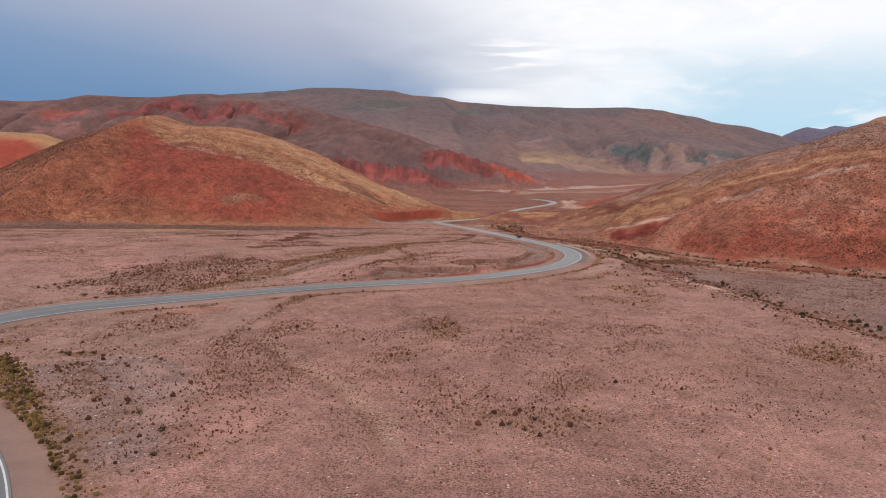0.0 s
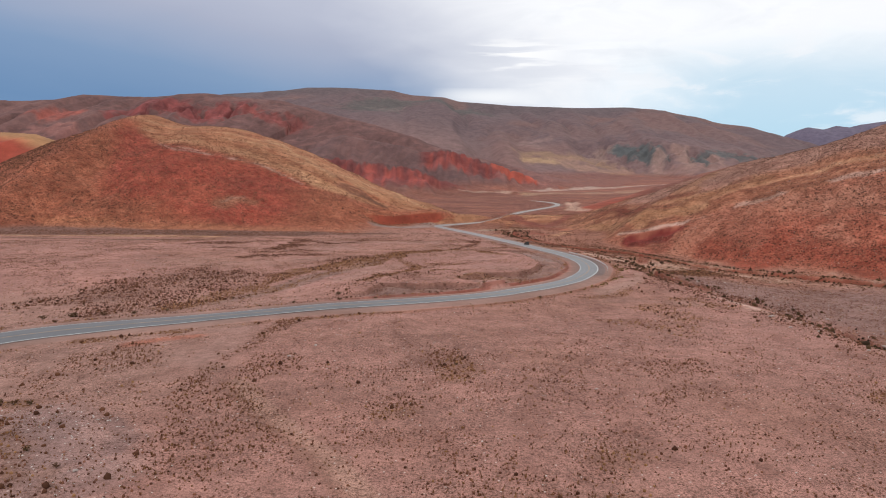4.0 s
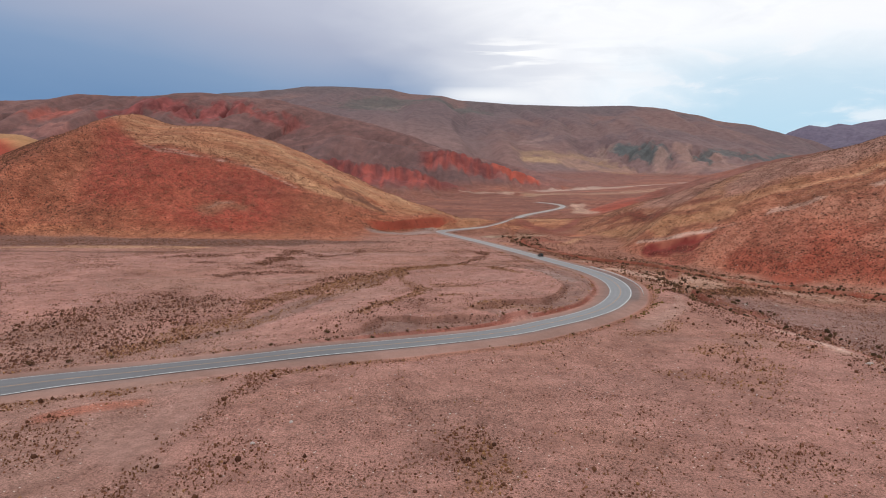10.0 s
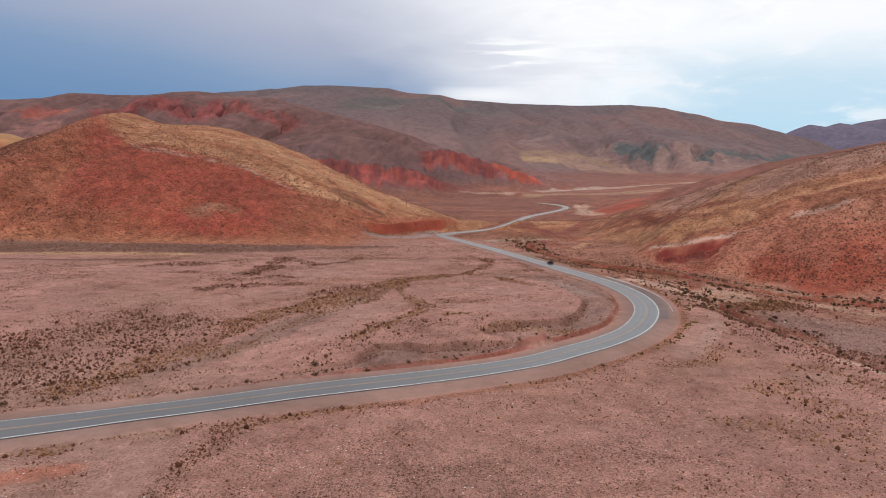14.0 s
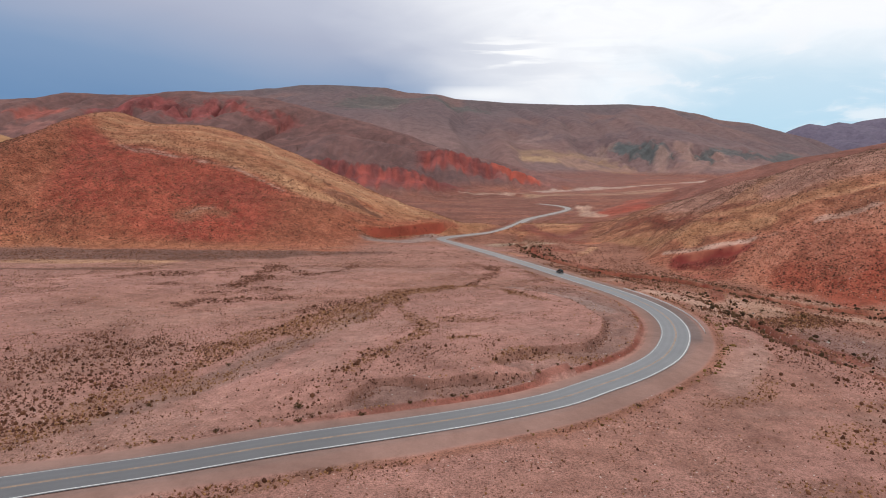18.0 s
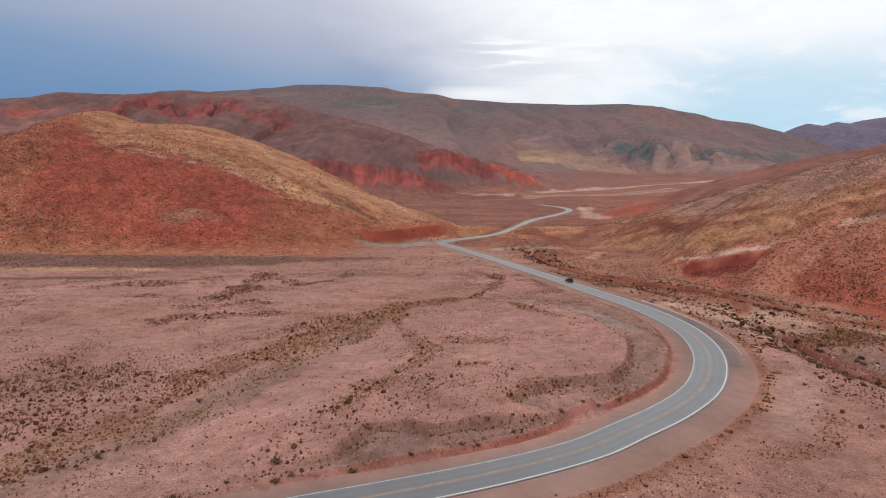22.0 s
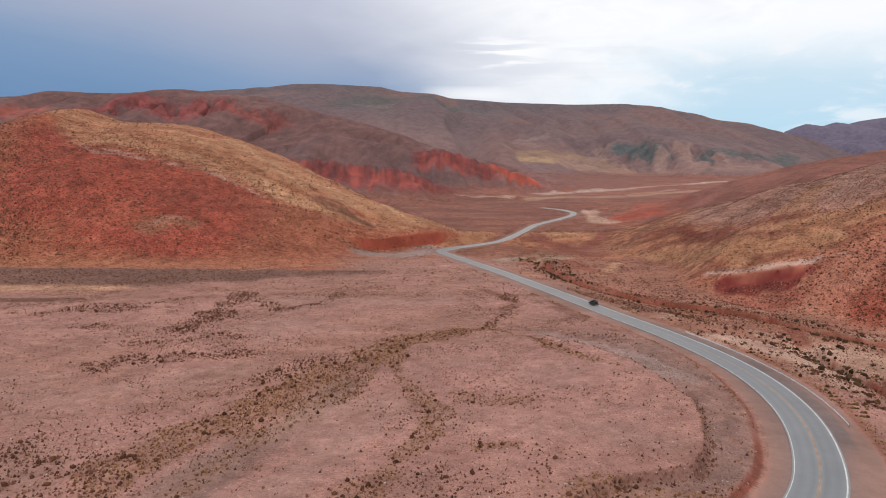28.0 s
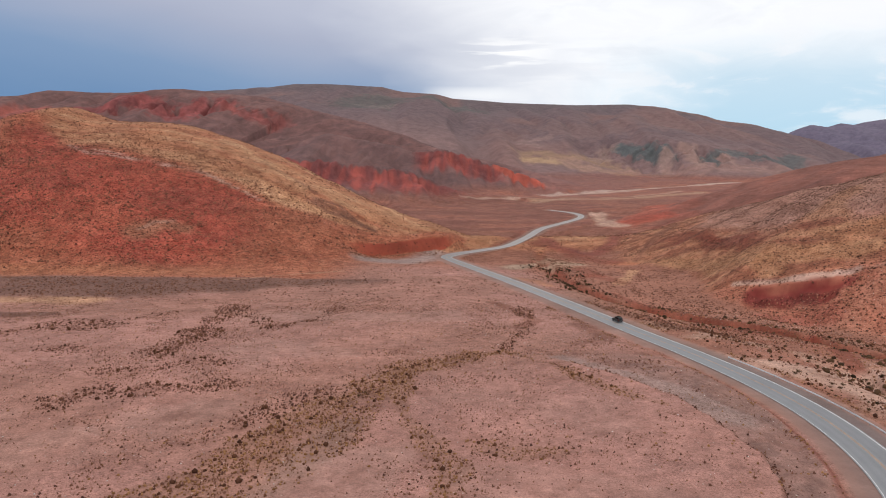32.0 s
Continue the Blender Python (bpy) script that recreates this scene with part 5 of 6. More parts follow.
def tuft_template(seed, blades=3):
    r = np.random.default_rng(seed)
    v, f = [], []
    for k in range(blades):
        a = 2 * math.pi * (k + r.random()) / blades
        lean, h = 0.25 + 0.3 * r.random(), 0.5 + 0.5 * r.random()
        c, s = math.cos(a), math.sin(a)
        b = 3 * k
        v += [(0.08 * c - 0.24 * s, 0.08 * s + 0.24 * c, -0.05), (0.08 * c + 0.24 * s, 0.08 * s - 0.24 * c, -0.05), (lean * c, lean * s, h)]
        f.append((b, b + 1, b + 2))
    return np.array(v), np.array(f)


def cone_template(seed):
    """A ragged little mound of a few faces, for shrubs far off."""
    r = np.random.default_rng(seed)
    v = []
    for k in range(4):
        a, q = 2 * math.pi * (k + 0.5 * r.random()) / 4, 0.38 + 0.26 * r.random()
        v.append((q * math.cos(a), q * math.sin(a), -0.10 + 0.12 * r.random()))
    v.append((0.16 * r.random(), 0.16 * r.random(), 0.46 + 0.25 * r.random()))
    return np.array(v), np.array([(k, (k + 1) % 4, 4) for k in range(4)])


def stone_template(seed):
    r = np.random.default_rng(seed)
    v = [(0.5 * math.cos(a) * (0.7 + 0.5 * r.random()), 0.5 * math.sin(a) * (0.7 + 0.5 * r.random()), -0.1) for a in np.linspace(0, 2 * math.pi, 6)[:-1]]
    v += [(0.3 * math.cos(a + 0.5), 0.3 * math.sin(a + 0.5), 0.25 + 0.2 * r.random()) for a in np.linspace(0, 2 * math.pi, 4)[:-1]]
    f = [(0, 1, 5), (1, 6, 5), (1, 2, 6), (2, 3, 6), (3, 7, 6), (3, 4, 7), (4, 5, 7), (4, 0, 5), (5, 6, 7)]
    return np.array(v), np.array(f)


def scatter(name, x, y, size, templates, mat, label, category="shrub", tall=1.0):
    """Many small plants or stones joined into one mesh, each at its own turn and size, standing on the ground."""
    if len(x) == 0:
        return None
    z = terrain(x, y)[0]
    allv, allf, base = [], [], 0
    which = rng.integers(0, len(templates), len(x))
    for k, (tv, tf) in enumerate(templates):
        i = np.where(which == k)[0]
        if not len(i):
            continue
        a = rng.uniform(0, 2 * math.pi, len(i))
        s = size[i]
        h = s * tall * rng.uniform(0.75, 1.25, len(i))
        c, q = np.cos(a), np.sin(a)
        vx = tv[None, :, 0] * c[:, None] - tv[None, :, 1] * q[:, None]
        vy = tv[None, :, 0] * q[:, None] + tv[None, :, 1] * c[:, None]
        v = np.stack([x[i][:, None] + vx * s[:, None], y[i][:, None] + vy * s[:, None], z[i][:, None] + tv[None, :, 2] * h[:, None]], -1)
        f = tf[None] + (np.arange(len(i)) * len(tv))[:, None, None] + base
        allv.append(v.reshape(-1, 3))
        allf.append(f.reshape(-1, 3))
        base += v.shape[0] * v.shape[1]
    v, f = np.vstack(allv), np.vstack(allf)
    me = bpy.data.meshes.new(name)
    me.vertices.add(len(v))
    me.vertices.foreach_set("co", v.ravel())
    me.loops.add(f.size)
    me.loops.foreach_set("vertex_index", f.ravel())
    me.polygons.add(len(f))
    me.polygons.foreach_set("loop_start", np.arange(0, f.size, 3))
    me.update()
    me.materials.append(mat)
    return tagged(new(name, me), label, category, kind="stuff")


def swale_share(x, y, lines=SWALES):
    total = np.zeros(x.shape)
    for (pts, hw, k), m, v in near_lines(x, y, lines, 72, 13 if lines is SWALES else 9, 1.9 if lines is SWALES else 1.5):
        total[m] = np.maximum(total[m], v * k)
    return total


def field_points(n, y0, y1, slope=0.72, base=22):
    y = y0 + (y1 - y0) * np.sqrt(rng.uniform(0, 1, n)) if y0 < 100 else rng.uniform(y0, y1, n)
    x = rng.uniform(-1, 1, n) * (base + slope * y)
    return x, y


DOMES = [dome_template(k) for k in range(5)]
SMALL_DOMES = [dome_template(k + 10, 4) for k in range(4)]
TUFTS = [tuft_template(k) for k in range(6)]
CONES = [cone_template(k) for k in range(6)]


def plant_field():
    x, y = field_points(760000, 58, 440)
    z, s = terrain(x, y)
    sw, th, co = swale_share(x, y), swale_share(x, y, THICKETS), swale_share(x, y, COPSES)
    n1, n2 = fbm(x / 26, y / 26, 4, 81), fbm(x / 7, y / 7, 3, 82)
    outer = smooth(395, 430, s["run"]) * (1 - smooth(575, 640, s["run"])) * (s["side"] < 0)
    off = smooth(8.2, 9.6, s["road"] - 1.5 * outer) * (1 - 0.93 * swale_share(x, y, BARE))
    roadside = smooth(8.2, 9.2, s["road"] - 1.5 * outer) * (1 - smooth(10.0, 12.0, s["road"] - 1.5 * outer)) * smooth(-0.15, 0.25, n2)
    bank_top = s["inner"] * (1 - smooth(0.5, 1.3, np.abs(s["scarp"] + 0.5))) * smooth(10, 12, s["road"])
    wet = (1 - smooth(3, 13, np.minimum(s["gully"], s["wash"]))) * smooth(1.5, 3, np.minimum(s["gully"], s["wash"]))
    hill = np.clip(s["hill_e"] + s["hill_w"], 0, 1)
    u = rng.uniform(0, 1, len(x))
    # dry grass
    d = (0.04 + 0.15 * smooth(-0.05, 0.35, n1 + 0.7 * n2) + 0.48 * sw + 0.2 * roadside + 0.6 * th) * off * (1 - hill)
    k = u < d
    scatter("dry_grass", x[k], y[k], rng.uniform(0.18, 0.5, k.sum()) * (1 + 0.25 * th[k]), TUFTS, GRASS_DRY, "sparse dry brown grass tufts on pink desert soil", "grass", 0.75)
    # dark low shrubs
    u = rng.uniform(0, 1, len(x))
    d = (0.014 + 0.080 * smooth(0.05, 0.40, n1 + 0.8 * n2) + 0.10 * sw + 0.24 * th + 0.42 * co + 0.16 * roadside + 0.8 * bank_top + 0.14 * wet * smooth(-0.1, 0.35, n2)
         + 0.05 * s["low"]) * off * (1 - hill)
    k = u < d
    size = np.where(y < 190, 0.78, 1.1) * (0.19 + 0.42 * rng.uniform(0, 1, len(x)) ** 2) * (1 + 0.5 * wet * rng.uniform(0, 1, len(x)) + 0.15 * co + 0.1 * sw)
    for part_of, shapes, mat, text in ((k & (y < 190), SMALL_DOMES, SHRUB_RUST, "low rusty brown desert shrubs dotting the soil"), (k & (y >= 190), CONES, SHRUB_DARK, "low dark brown desert shrubs beyond the road")):
        scatter("desert_shrubs", x[part_of], y[part_of], size[part_of], shapes, mat, text, "shrub")
    u = rng.uniform(0, 1, len(x))
    d = (0.004 + 0.22 * sw + 0.14 * roadside + 0.05 * wet) * off * (1 - hill)
    k = u < d
    scatter("olive_shrubs", x[k], y[k], rng.uniform(0.22, 0.55, k.sum()), SMALL_DOMES, SHRUB_OLIVE, "olive and straw-coloured low shrubs in swales", "shrub")
    # dark bushes
    flat = smooth(58, 72, x) * smooth(285, 320, y) * (1 - hill)
    u = rng.uniform(0, 1, len(x))
    gravel = 1 - smooth(9, 13, polyline_near(x, y, MOUND)[0])
    k = u < (0.04 * sw + 0.05 * co + 0.03 * flat * smooth(-0.2, 0.3, n2) + 0.022 * gravel + 0.012 * th) * off
    scatter("dark_bushes", x[k], y[k], 0.32 + 0.75 * rng.uniform(0, 1, k.sum()) ** 2.2, SMALL_DOMES, BUSH_DARK, "dark brown bushes clustered in hollows of the field", "shrub")
    # pale stones
    u = rng.uniform(0, 1, len(x))
    d = (0.006 + 0.02 * smooth(0.2, 0.6, n2) + 0.02 * s["low"] + 0.03 * wet + 0.15 * gravel) * off
    k = u < d
    scatter("pale_stones", x[k], y[k], rng.uniform(0.12, 0.38, k.sum()), [stone_template(j) for j in range(4)], STONE_PALE, "small pale stones lying on the desert soil", "stones", 0.7)


def plant_far():
    """Shrubs on the belt and slopes beyond the field."""
    n = 420000
    x, y = rng.uniform(-520, 330, n), rng.uniform(300, 900, n)
    keep = np.abs(x) < 0.78 * y + 30
    x, y = x[keep], y[keep]
    z, s = terrain(x, y)
    n1, n2 = fbm(x / 45, y / 45, 4, 91), fbm(x / 12, y / 12, 3, 92)
    beyond = np.maximum(smooth(425, 445, y), smooth(100, 110, x) * smooth(380, 400, y))
    belt = smooth(-6, 10, y - np.interp(x, [-150, -60], [432, 486])) * (1 - smooth(495, 505, y)) * (1 - smooth(-60, -20, x))
    wet = (1 - smooth(3, 16, s["wash"]))
    d = 0.16 * (1 + 0.9 * smooth(-290, -345, x)) * s["hill_w"] * (0.55 + 0.8 * smooth(-0.3, 0.4, n1)) * (0.35 + 0.65 * smooth(40, 110, s["hill_w_d"]))
    d = d + 0.50 * s["hill_e"] * (1 - 0.55 * smooth(2, 8, s["strata"]) * (1 - smooth(24, 40, s["strata"]))) * (0.35 + 0.65 * smooth(8, 22, s["wash"])) * (0.5 + 0.8 * smooth(-0.3, 0.4, n2 + 0.5 * n1))
    d = d + beyond * (1 - s["hill_w"]) * (1 - s["hill_e"]) * (0.05 + 0.16 * belt + 0.22 * wet + 0.07 * smooth(0, 0.4, n1) + 0.22 * smooth(48, 62, x) * (1 - smooth(580, 640, y)) * smooth(-0.3, 0.3, n2))
    d = d * smooth(8.5, 10, s["road"]) * (1 - 0.85 * smooth(700, 880, y))
    for pts, hw, keepout in (([(-86, 566), (-60, 575), (-38, 590), (-16, 612)], 15, 1), ([(127, 455), (133, 449), (140, 442), (147, 438)], 6.5, 1)):
        d = d * smooth(hw * 0.8, hw, polyline_near(x, y, pts)[0])
    k = rng.uniform(0, 1, len(x)) * 0.48 < d
    for share, text in ((k & (s["hill_e"] <= 0.5), "dark round shrubs dotting a red hillside"), (k & (s["hill_e"] > 0.5), "small dark brown shrubs dotting a banded hillside")):
        size = (0.55 + 1.45 * rng.uniform(0, 1, share.sum()) ** 2.2) * (0.60 + 0.40 * s["hill_w"][share] + 0.10 * s["hill_e"][share] * (1 - 1.8 * smooth(430, 500, y[share])))
        scatter("hillside_shrubs", x[share], y[share], size, CONES, SHRUB_HILL if share[s["hill_e"] <= 0.5].any() else SHRUB_EAST, text, "shrub", 0.75)


def plant_washes():
    """Denser, taller bushes along the gully and the wash."""
    pts = np.vstack([np.repeat(GULLY[:, :2], 90, 0), np.repeat(WASH[:48, :2], 90, 0)])
    x = pts[:, 0] + rng.normal(0, 6.5, len(pts))
    y = pts[:, 1] + rng.normal(0, 6.5, len(pts))
    z, s = terrain(x, y)
    n2 = fbm(x / 10, y / 10, 3, 95)
    k = (n2 > -0.03) & (s["road"] > 10) & (rng.uniform(0, 1, len(x)) < 0.42)
    scatter("wash_bushes", x[k], y[k], 0.45 + 1.3 * rng.uniform(0, 1, k.sum()) ** 2, DOMES, BUSH_WASH, "dark olive bushes crowding the dry wash", "shrub")


def plant_verge():
    """The green strip below the road's embankment and the fringe of the bend."""
    line = spline([(-92, 124), (-83, 115.5), (-64, 92), (-54, 81), (-46, 70), (-36, 56)], 0.06)
    x, y = line[:, 0] + rng.normal(0, 1.5, len(line)), line[:, 1] + rng.normal(0, 1.5, len(line))
    i = np.arange(road_index(-4, 213), road_index(62, 300))
    i = np.repeat(i, 14)
    off = -rng.normal(11.2, 0.8, len(i)) - np.clip((i - i[0]) / len(i) * 14 * 2.0, 0, 2)
    fringe = ROAD_XY[i] + ROAD_N[i] * off[:, None]
    keep = fbm(fringe[:, 0] / 5, fringe[:, 1] / 5, 2, 97) > 0.05
    x, y = np.concatenate([x, fringe[keep, 0]]), np.concatenate([y, fringe[keep, 1]])
    ok = terrain(x, y)[1]["road"] > 8.3
    ok = ok & (rng.uniform(0, 1, len(ok)) < 0.7)
    scatter("verge_bushes", x[ok], y[ok], 0.22 + 0.62 * rng.uniform(0, 1, ok.sum()) ** 1.8, DOMES, BUSH_VERGE, "olive and yellow bushes along the road's verge", "shrub", 1.1)


def road_index(x, y):
    return int(np.argmin(np.hypot(ROAD_XY[:, 0] - x, ROAD_XY[:, 1] - y)))


plant_field()
plant_verge()
plant_far()
plant_washes()


def ground_at(x, y):
    return float(terrain(np.array([float(x)]), np.array([float(y)]))[0][0])


def shrub_thing(seed, leaf, label):
    """A bushy shrub about a metre across: forked stems and many small leaf sprays."""
    r = random.Random(seed)
    root = new("shrub")
    bm = bmesh.new()
    tips = []
    for k in range(9):
        a, lean = 2 * math.pi * (k + r.random()) / 9, r.uniform(0.15, 0.42)
        top = Vector((lean * math.cos(a), lean * math.sin(a), r.uniform(0.3, 0.58)))
        side = Vector((-math.sin(a), math.cos(a), 0)) * 0.014
        vs = [bm.verts.new(q) for q in (side - Vector((0, 0, 0.05)), -side - Vector((0, 0, 0.05)), top * 0.9 - side * 0.4, top * 0.9 + side * 0.4)]
        bm.faces.new(vs)
        up = Vector((0, 0, 0.012))
        vs = [bm.verts.new(q) for q in (-up - Vector((0, 0, 0.04)), up, top * 0.9 + up * 0.4, top * 0.9 - up * 0.4)]
        bm.faces.new(vs)
        tips.append(top)
    part("stems", bm, TWIG, root)
    bm = bmesh.new()
    for top in tips:
        for k in range(15):
            c = top * r.uniform(0.55, 1.08) + Vector((r.gauss(0, 0.09), r.gauss(0, 0.09), r.gauss(0, 0.06)))
            c.z = max(0.02, c.z)
            d = Vector((r.gauss(0, 1), r.gauss(0, 1), r.gauss(0.4, 0.6))).normalized()
            e = d.cross(Vector((r.gauss(0, 1), r.gauss(0, 1), r.gauss(0, 1)))).normalized()
            s = r.uniform(0.05, 0.10)
            bm.faces.new([bm.verts.new(q) for q in (c - e * s * 0.6, c + d * s * 1.5, c + e * s * 0.6, c - d * s * 0.6)])
    part("foliage", bm, leaf, root)
    return tagged(root, label, "shrub", "roadside shrubs")


def place_shrubs():
    kinds = [shrub_thing(1, LEAF, "dark olive desert shrub growing on dry stony soil"), shrub_thing(2, LEAF, "dark olive desert shrub growing on dry stony soil"),
             shrub_thing(3, LEAF_RUST, "rust-brown dry desert shrub on pink soil"), shrub_thing(4, LEAF, "dark olive desert shrub growing on dry stony soil")]
    r = random.Random(5)
    spots = [(-22.5, 214.5, 1.7), (-34, 215.5, 2.0), (-31, 212.6, 1.2), (-46, 207, 1.3), (-40, 211, 1.0), (-55, 204, 1.1), (-62, 201, 1.4), (-70, 198, 1.0), (-78, 196, 1.4), (-88, 193, 1.8),
             (-96, 189, 2.0), (-104, 186, 1.6), (-14, 219, 1.3), (-6, 223, 1.2), (3, 228.5, 1.0), (12, 233, 1.3), (20, 238, 1.0), (-64, 222, 1.4), (-56, 244, 1.5), (-30, 318, 1.5), (-31, 316, 1.2),
             (146, 374, 3.4), (150, 371, 2.6), (138, 378, 2.2), (158, 366, 2.4), (128, 386, 1.8), (100, 300, 2.2), (104, 296, 1.8), (98, 308, 1.6), (101, 284, 2.0), (106, 270, 1.5),
             (104, 322, 1.6), (110, 332, 2.2), (116, 330, 1.8), (122, 326, 2.4), (126, 322, 1.6), (110, 240, 1.6), (113, 226, 1.8), (112, 205, 2.0), (115, 190, 1.6), (117, 176, 2.0), (115, 160, 1.6),
             (118, 150, 2.2), (110, 216, 1.4), (-88, 124, 1.8), (-82, 116, 2.0), (-77, 109, 1.7), (-71, 103, 1.5), (-66, 97, 1.6), (-60, 90, 1.4), (-55, 84, 1.5), (-50, 77, 1.3), (-46, 71, 1.4), (-85, 120, 1.5),
             (-57, 103, 1.2), (-50, 98, 1.1), (-44, 88, 1.2), (-38, 82, 1.3), (-36, 75, 1.1), (-58, 112, 1.0), (10, 88, 1.1), (14, 90, 1.2), (12, 86, 0.9), (17, 92, 1.0), (1, 147, 1.0)]
    spots += [(-111, 192, 2.0), (-104, 194, 2.6), (-96.5, 196, 2.8), (-89, 198, 2.0), (-81, 201, 1.6), (-77, 126, 1.8), (-74, 125.5, 1.9), (-71, 125, 1.5), (-79, 127, 1.3)]
    spots += [(-49, 203.5, 1.2), (-45, 204.8, 1.0), (-41, 206.2, 1.3), (-33, 211, 1.5), (-22, 214.4, 1.1), (-29, 211.5, 0.9), (-68, 219, 1.6), (-75, 215, 1.2), (-58, 202.2, 0.8), (-53, 202.5, 1.0), (-64, 200, 0.9)]
    for k in range(46):
        spots.append((r.uniform(60, 104), r.uniform(318, 352), r.uniform(0.9, 1.6)))
    for k in range(60):
        i = r.randrange(215, len(ROAD_XY) - 140)
        side = r.choice((-1, 1))
        off = side * r.uniform(8.8, 12.5)
        p = ROAD_XY[i] + ROAD_N[i] * off
        spots.append((p[0], p[1], r.uniform(0.7, 1.3)))
    road_d = polyline_near(np.array([p[0] for p in spots]), np.array([p[1] for p in spots]), ROAD_3D[::2])[0]
    n = 0
    for (x, y, s), d in zip(spots, road_d):
        if d < 8.3:
            continue
        m = Matrix.Translation((x, y, ground_at(x, y) - 0.02)) @ Matrix.Rotation(r.uniform(0, 6.28), 4, "Z")
        src = kinds[n % 4]
        ob = src if n < 4 else copy_thing(src, m)
        if n < 4:
            ob.matrix_basis = m
        ob.scale = (s, s, s * r.uniform(0.7, 0.95))
        n += 1


place_shrubs()


def rock_mesh(seed):
    r = random.Random(seed)
    bm = bmesh.new()
    bmesh.ops.create_icosphere(bm, subdivisions=2, radius=0.5)
    for v in bm.verts:
        n = noise.noise(v.co * 2.3 + Vector((seed * 3.1, 0, 0)))
        v.co *= 0.85 + 0.5 * n
        v.co.z *= 0.62
        v.co.x *= 1.25
    me = bpy.data.meshes.new("rock")
    bm.to_mesh(me)
    bm.free()
    return me


ROCK_PALE = plain_material("pale_rock", (0.40, 0.33, 0.295), 0.9, 0.25, 2, bump=0.4)
ROCK_RED = plain_material("red_rock", (0.30, 0.15, 0.11), 0.9, 0.25, 2, bump=0.4)


def place_rocks():
    r = random.Random(9)
    meshes = []
    for k in range(6):
        me = rock_mesh(k)
        me.materials.append(ROCK_PALE if k < 4 else ROCK_RED)
        meshes.append(me)
    spots = [(-1.5, 231, 1.3), (4, 236, 0.7), (-34, 152, 0.9), (-30, 160, 0.7), (26, 133, 0.6), (46, 364, 1.0), (50, 330, 0.8), (43.5, 262, 0.9), (-52, 103, 0.6), (-47, 97, 0.7), (-46, 86, 0.6), (-43, 78, 0.7),
             (96, 215, 1.5), (100, 205, 1.2), (90, 196, 1.4), (94, 180, 1.0), (104, 188, 1.3)]
    for k in range(34):
        spots.append((r.uniform(-66, -38), r.uniform(70, 118), r.uniform(0.2, 0.45)))
    for k in range(40):
        spots.append((r.uniform(88, 125), r.uniform(150, 340), r.uniform(0.5, 1.2)))
    for k in range(30):
        spots.append((r.uniform(-20, 38), r.uniform(224, 262), r.uniform(0.3, 0.6)))
    d = polyline_near(np.array([p[0] for p in spots]), np.array([p[1] for p in spots]), ROAD_3D[::2])[0]
    for (x, y, s), dd in zip(spots, d):
        if dd < 7.5:
            continue
        k = r.randrange(6)
        ob = new("rock", meshes[k])
        ob.matrix_basis = Matrix.Translation((x, y, ground_at(x, y) + 0.12 * s)) @ Matrix.Rotation(r.uniform(0, 6.28), 4, "Z")
        ob.scale = (s, s, s * r.uniform(0.7, 1.1))
        tagged(ob, "pale weathered rock lying on desert soil" if k < 4 else "reddish weathered rock lying on desert soil", "rock", "rocks")


place_rocks()

# ---- guardrail ----
STEEL = plain_material("galvanised_steel", (0.68, 0.69, 0.70), 0.5, 0.15, 2, metal=0.35)
POST = plain_material("weathered_post", (0.30, 0.27, 0.24), 0.8, 0.25, 3)


def guardrail():
    root = new("guardrail")
    i0, i1 = road_index(57.5, 276), road_index(57, 350)
    off = -np.interp(np.arange(i0, i1), [i0, i0 + 9, i0 + 17, i1], [7.7, 7.3, 6.7, 6.2])[:, None]
    prof = [(0.0, 0.42), (0.045, 0.47), (0.045, 0.52), (0.0, 0.565), (0.0, 0.60), (0.045, 0.645), (0.045, 0.695), (0.0, 0.74)]
    p = ROAD_XY[i0:i1] + ROAD_N[i0:i1] * off
    n = ROAD_N[i0:i1]
    z = np.array([ground_at(*q) for q in p])
    root.location = (p[0][0], p[0][1], z[0])
    o = np.array(root.location)
    span = 2
    for j in range(0, len(p) - span, span):
        verts, faces = [], []
        for s, thick in ((0, 0), (1, 0.012)):
            for q in range(j, j + span + 1):
                for a, b in prof:
                    d = a + 0.08 - thick
                    verts.append((p[q][0] + n[q][0] * d - o[0], p[q][1] + n[q][1] * d - o[1], z[q] + b - o[2]))
        m = len(prof)
        half = (span + 1) * m
        for q in range(span):
            for k in range(m - 1):
                a = q * m + k
                faces.append((a, a + m, a + m + 1, a + 1))
                faces.append((half + a, half + a + 1, half + a + m + 1, half + a + m))
            faces.append((q * m, half + q * m, half + (q + 1) * m, (q + 1) * m))
            faces.append((q * m + m - 1, (q + 1) * m + m - 1, half + (q + 1) * m + m - 1, half + q * m + m - 1))
        mesh_object("rail_beam", verts, faces, STEEL, root)
    for j in range(0, len(p), span):
        bm = bmesh.new()
        bmesh.ops.create_cube(bm, size=1, matrix=Matrix.LocRotScale((p[j][0] - o[0], p[j][1] - o[1], z[j] - o[2] + 0.25), Euler((0, 0, math.atan2(n[j][1], n[j][0]))), (0.14, 0.11, 1.06)))
        bmesh.ops.bevel(bm, geom=bm.edges[:], offset=0.012, segments=1, affect="EDGES")
        part("post", bm, POST, root)
    return tagged(root, "galvanised steel guardrail on posts along the outer bend", "guardrail")


guardrail()
# ---- car ----
CAR_PAINT = plain_material("dark_green_car_paint", (0.022, 0.028, 0.028), 0.3, 0.1, 1, metal=0.2, spec=0.6)
GLASS, _n, _l, _b = material("tinted_glass", 0.06, 0, 0.6)
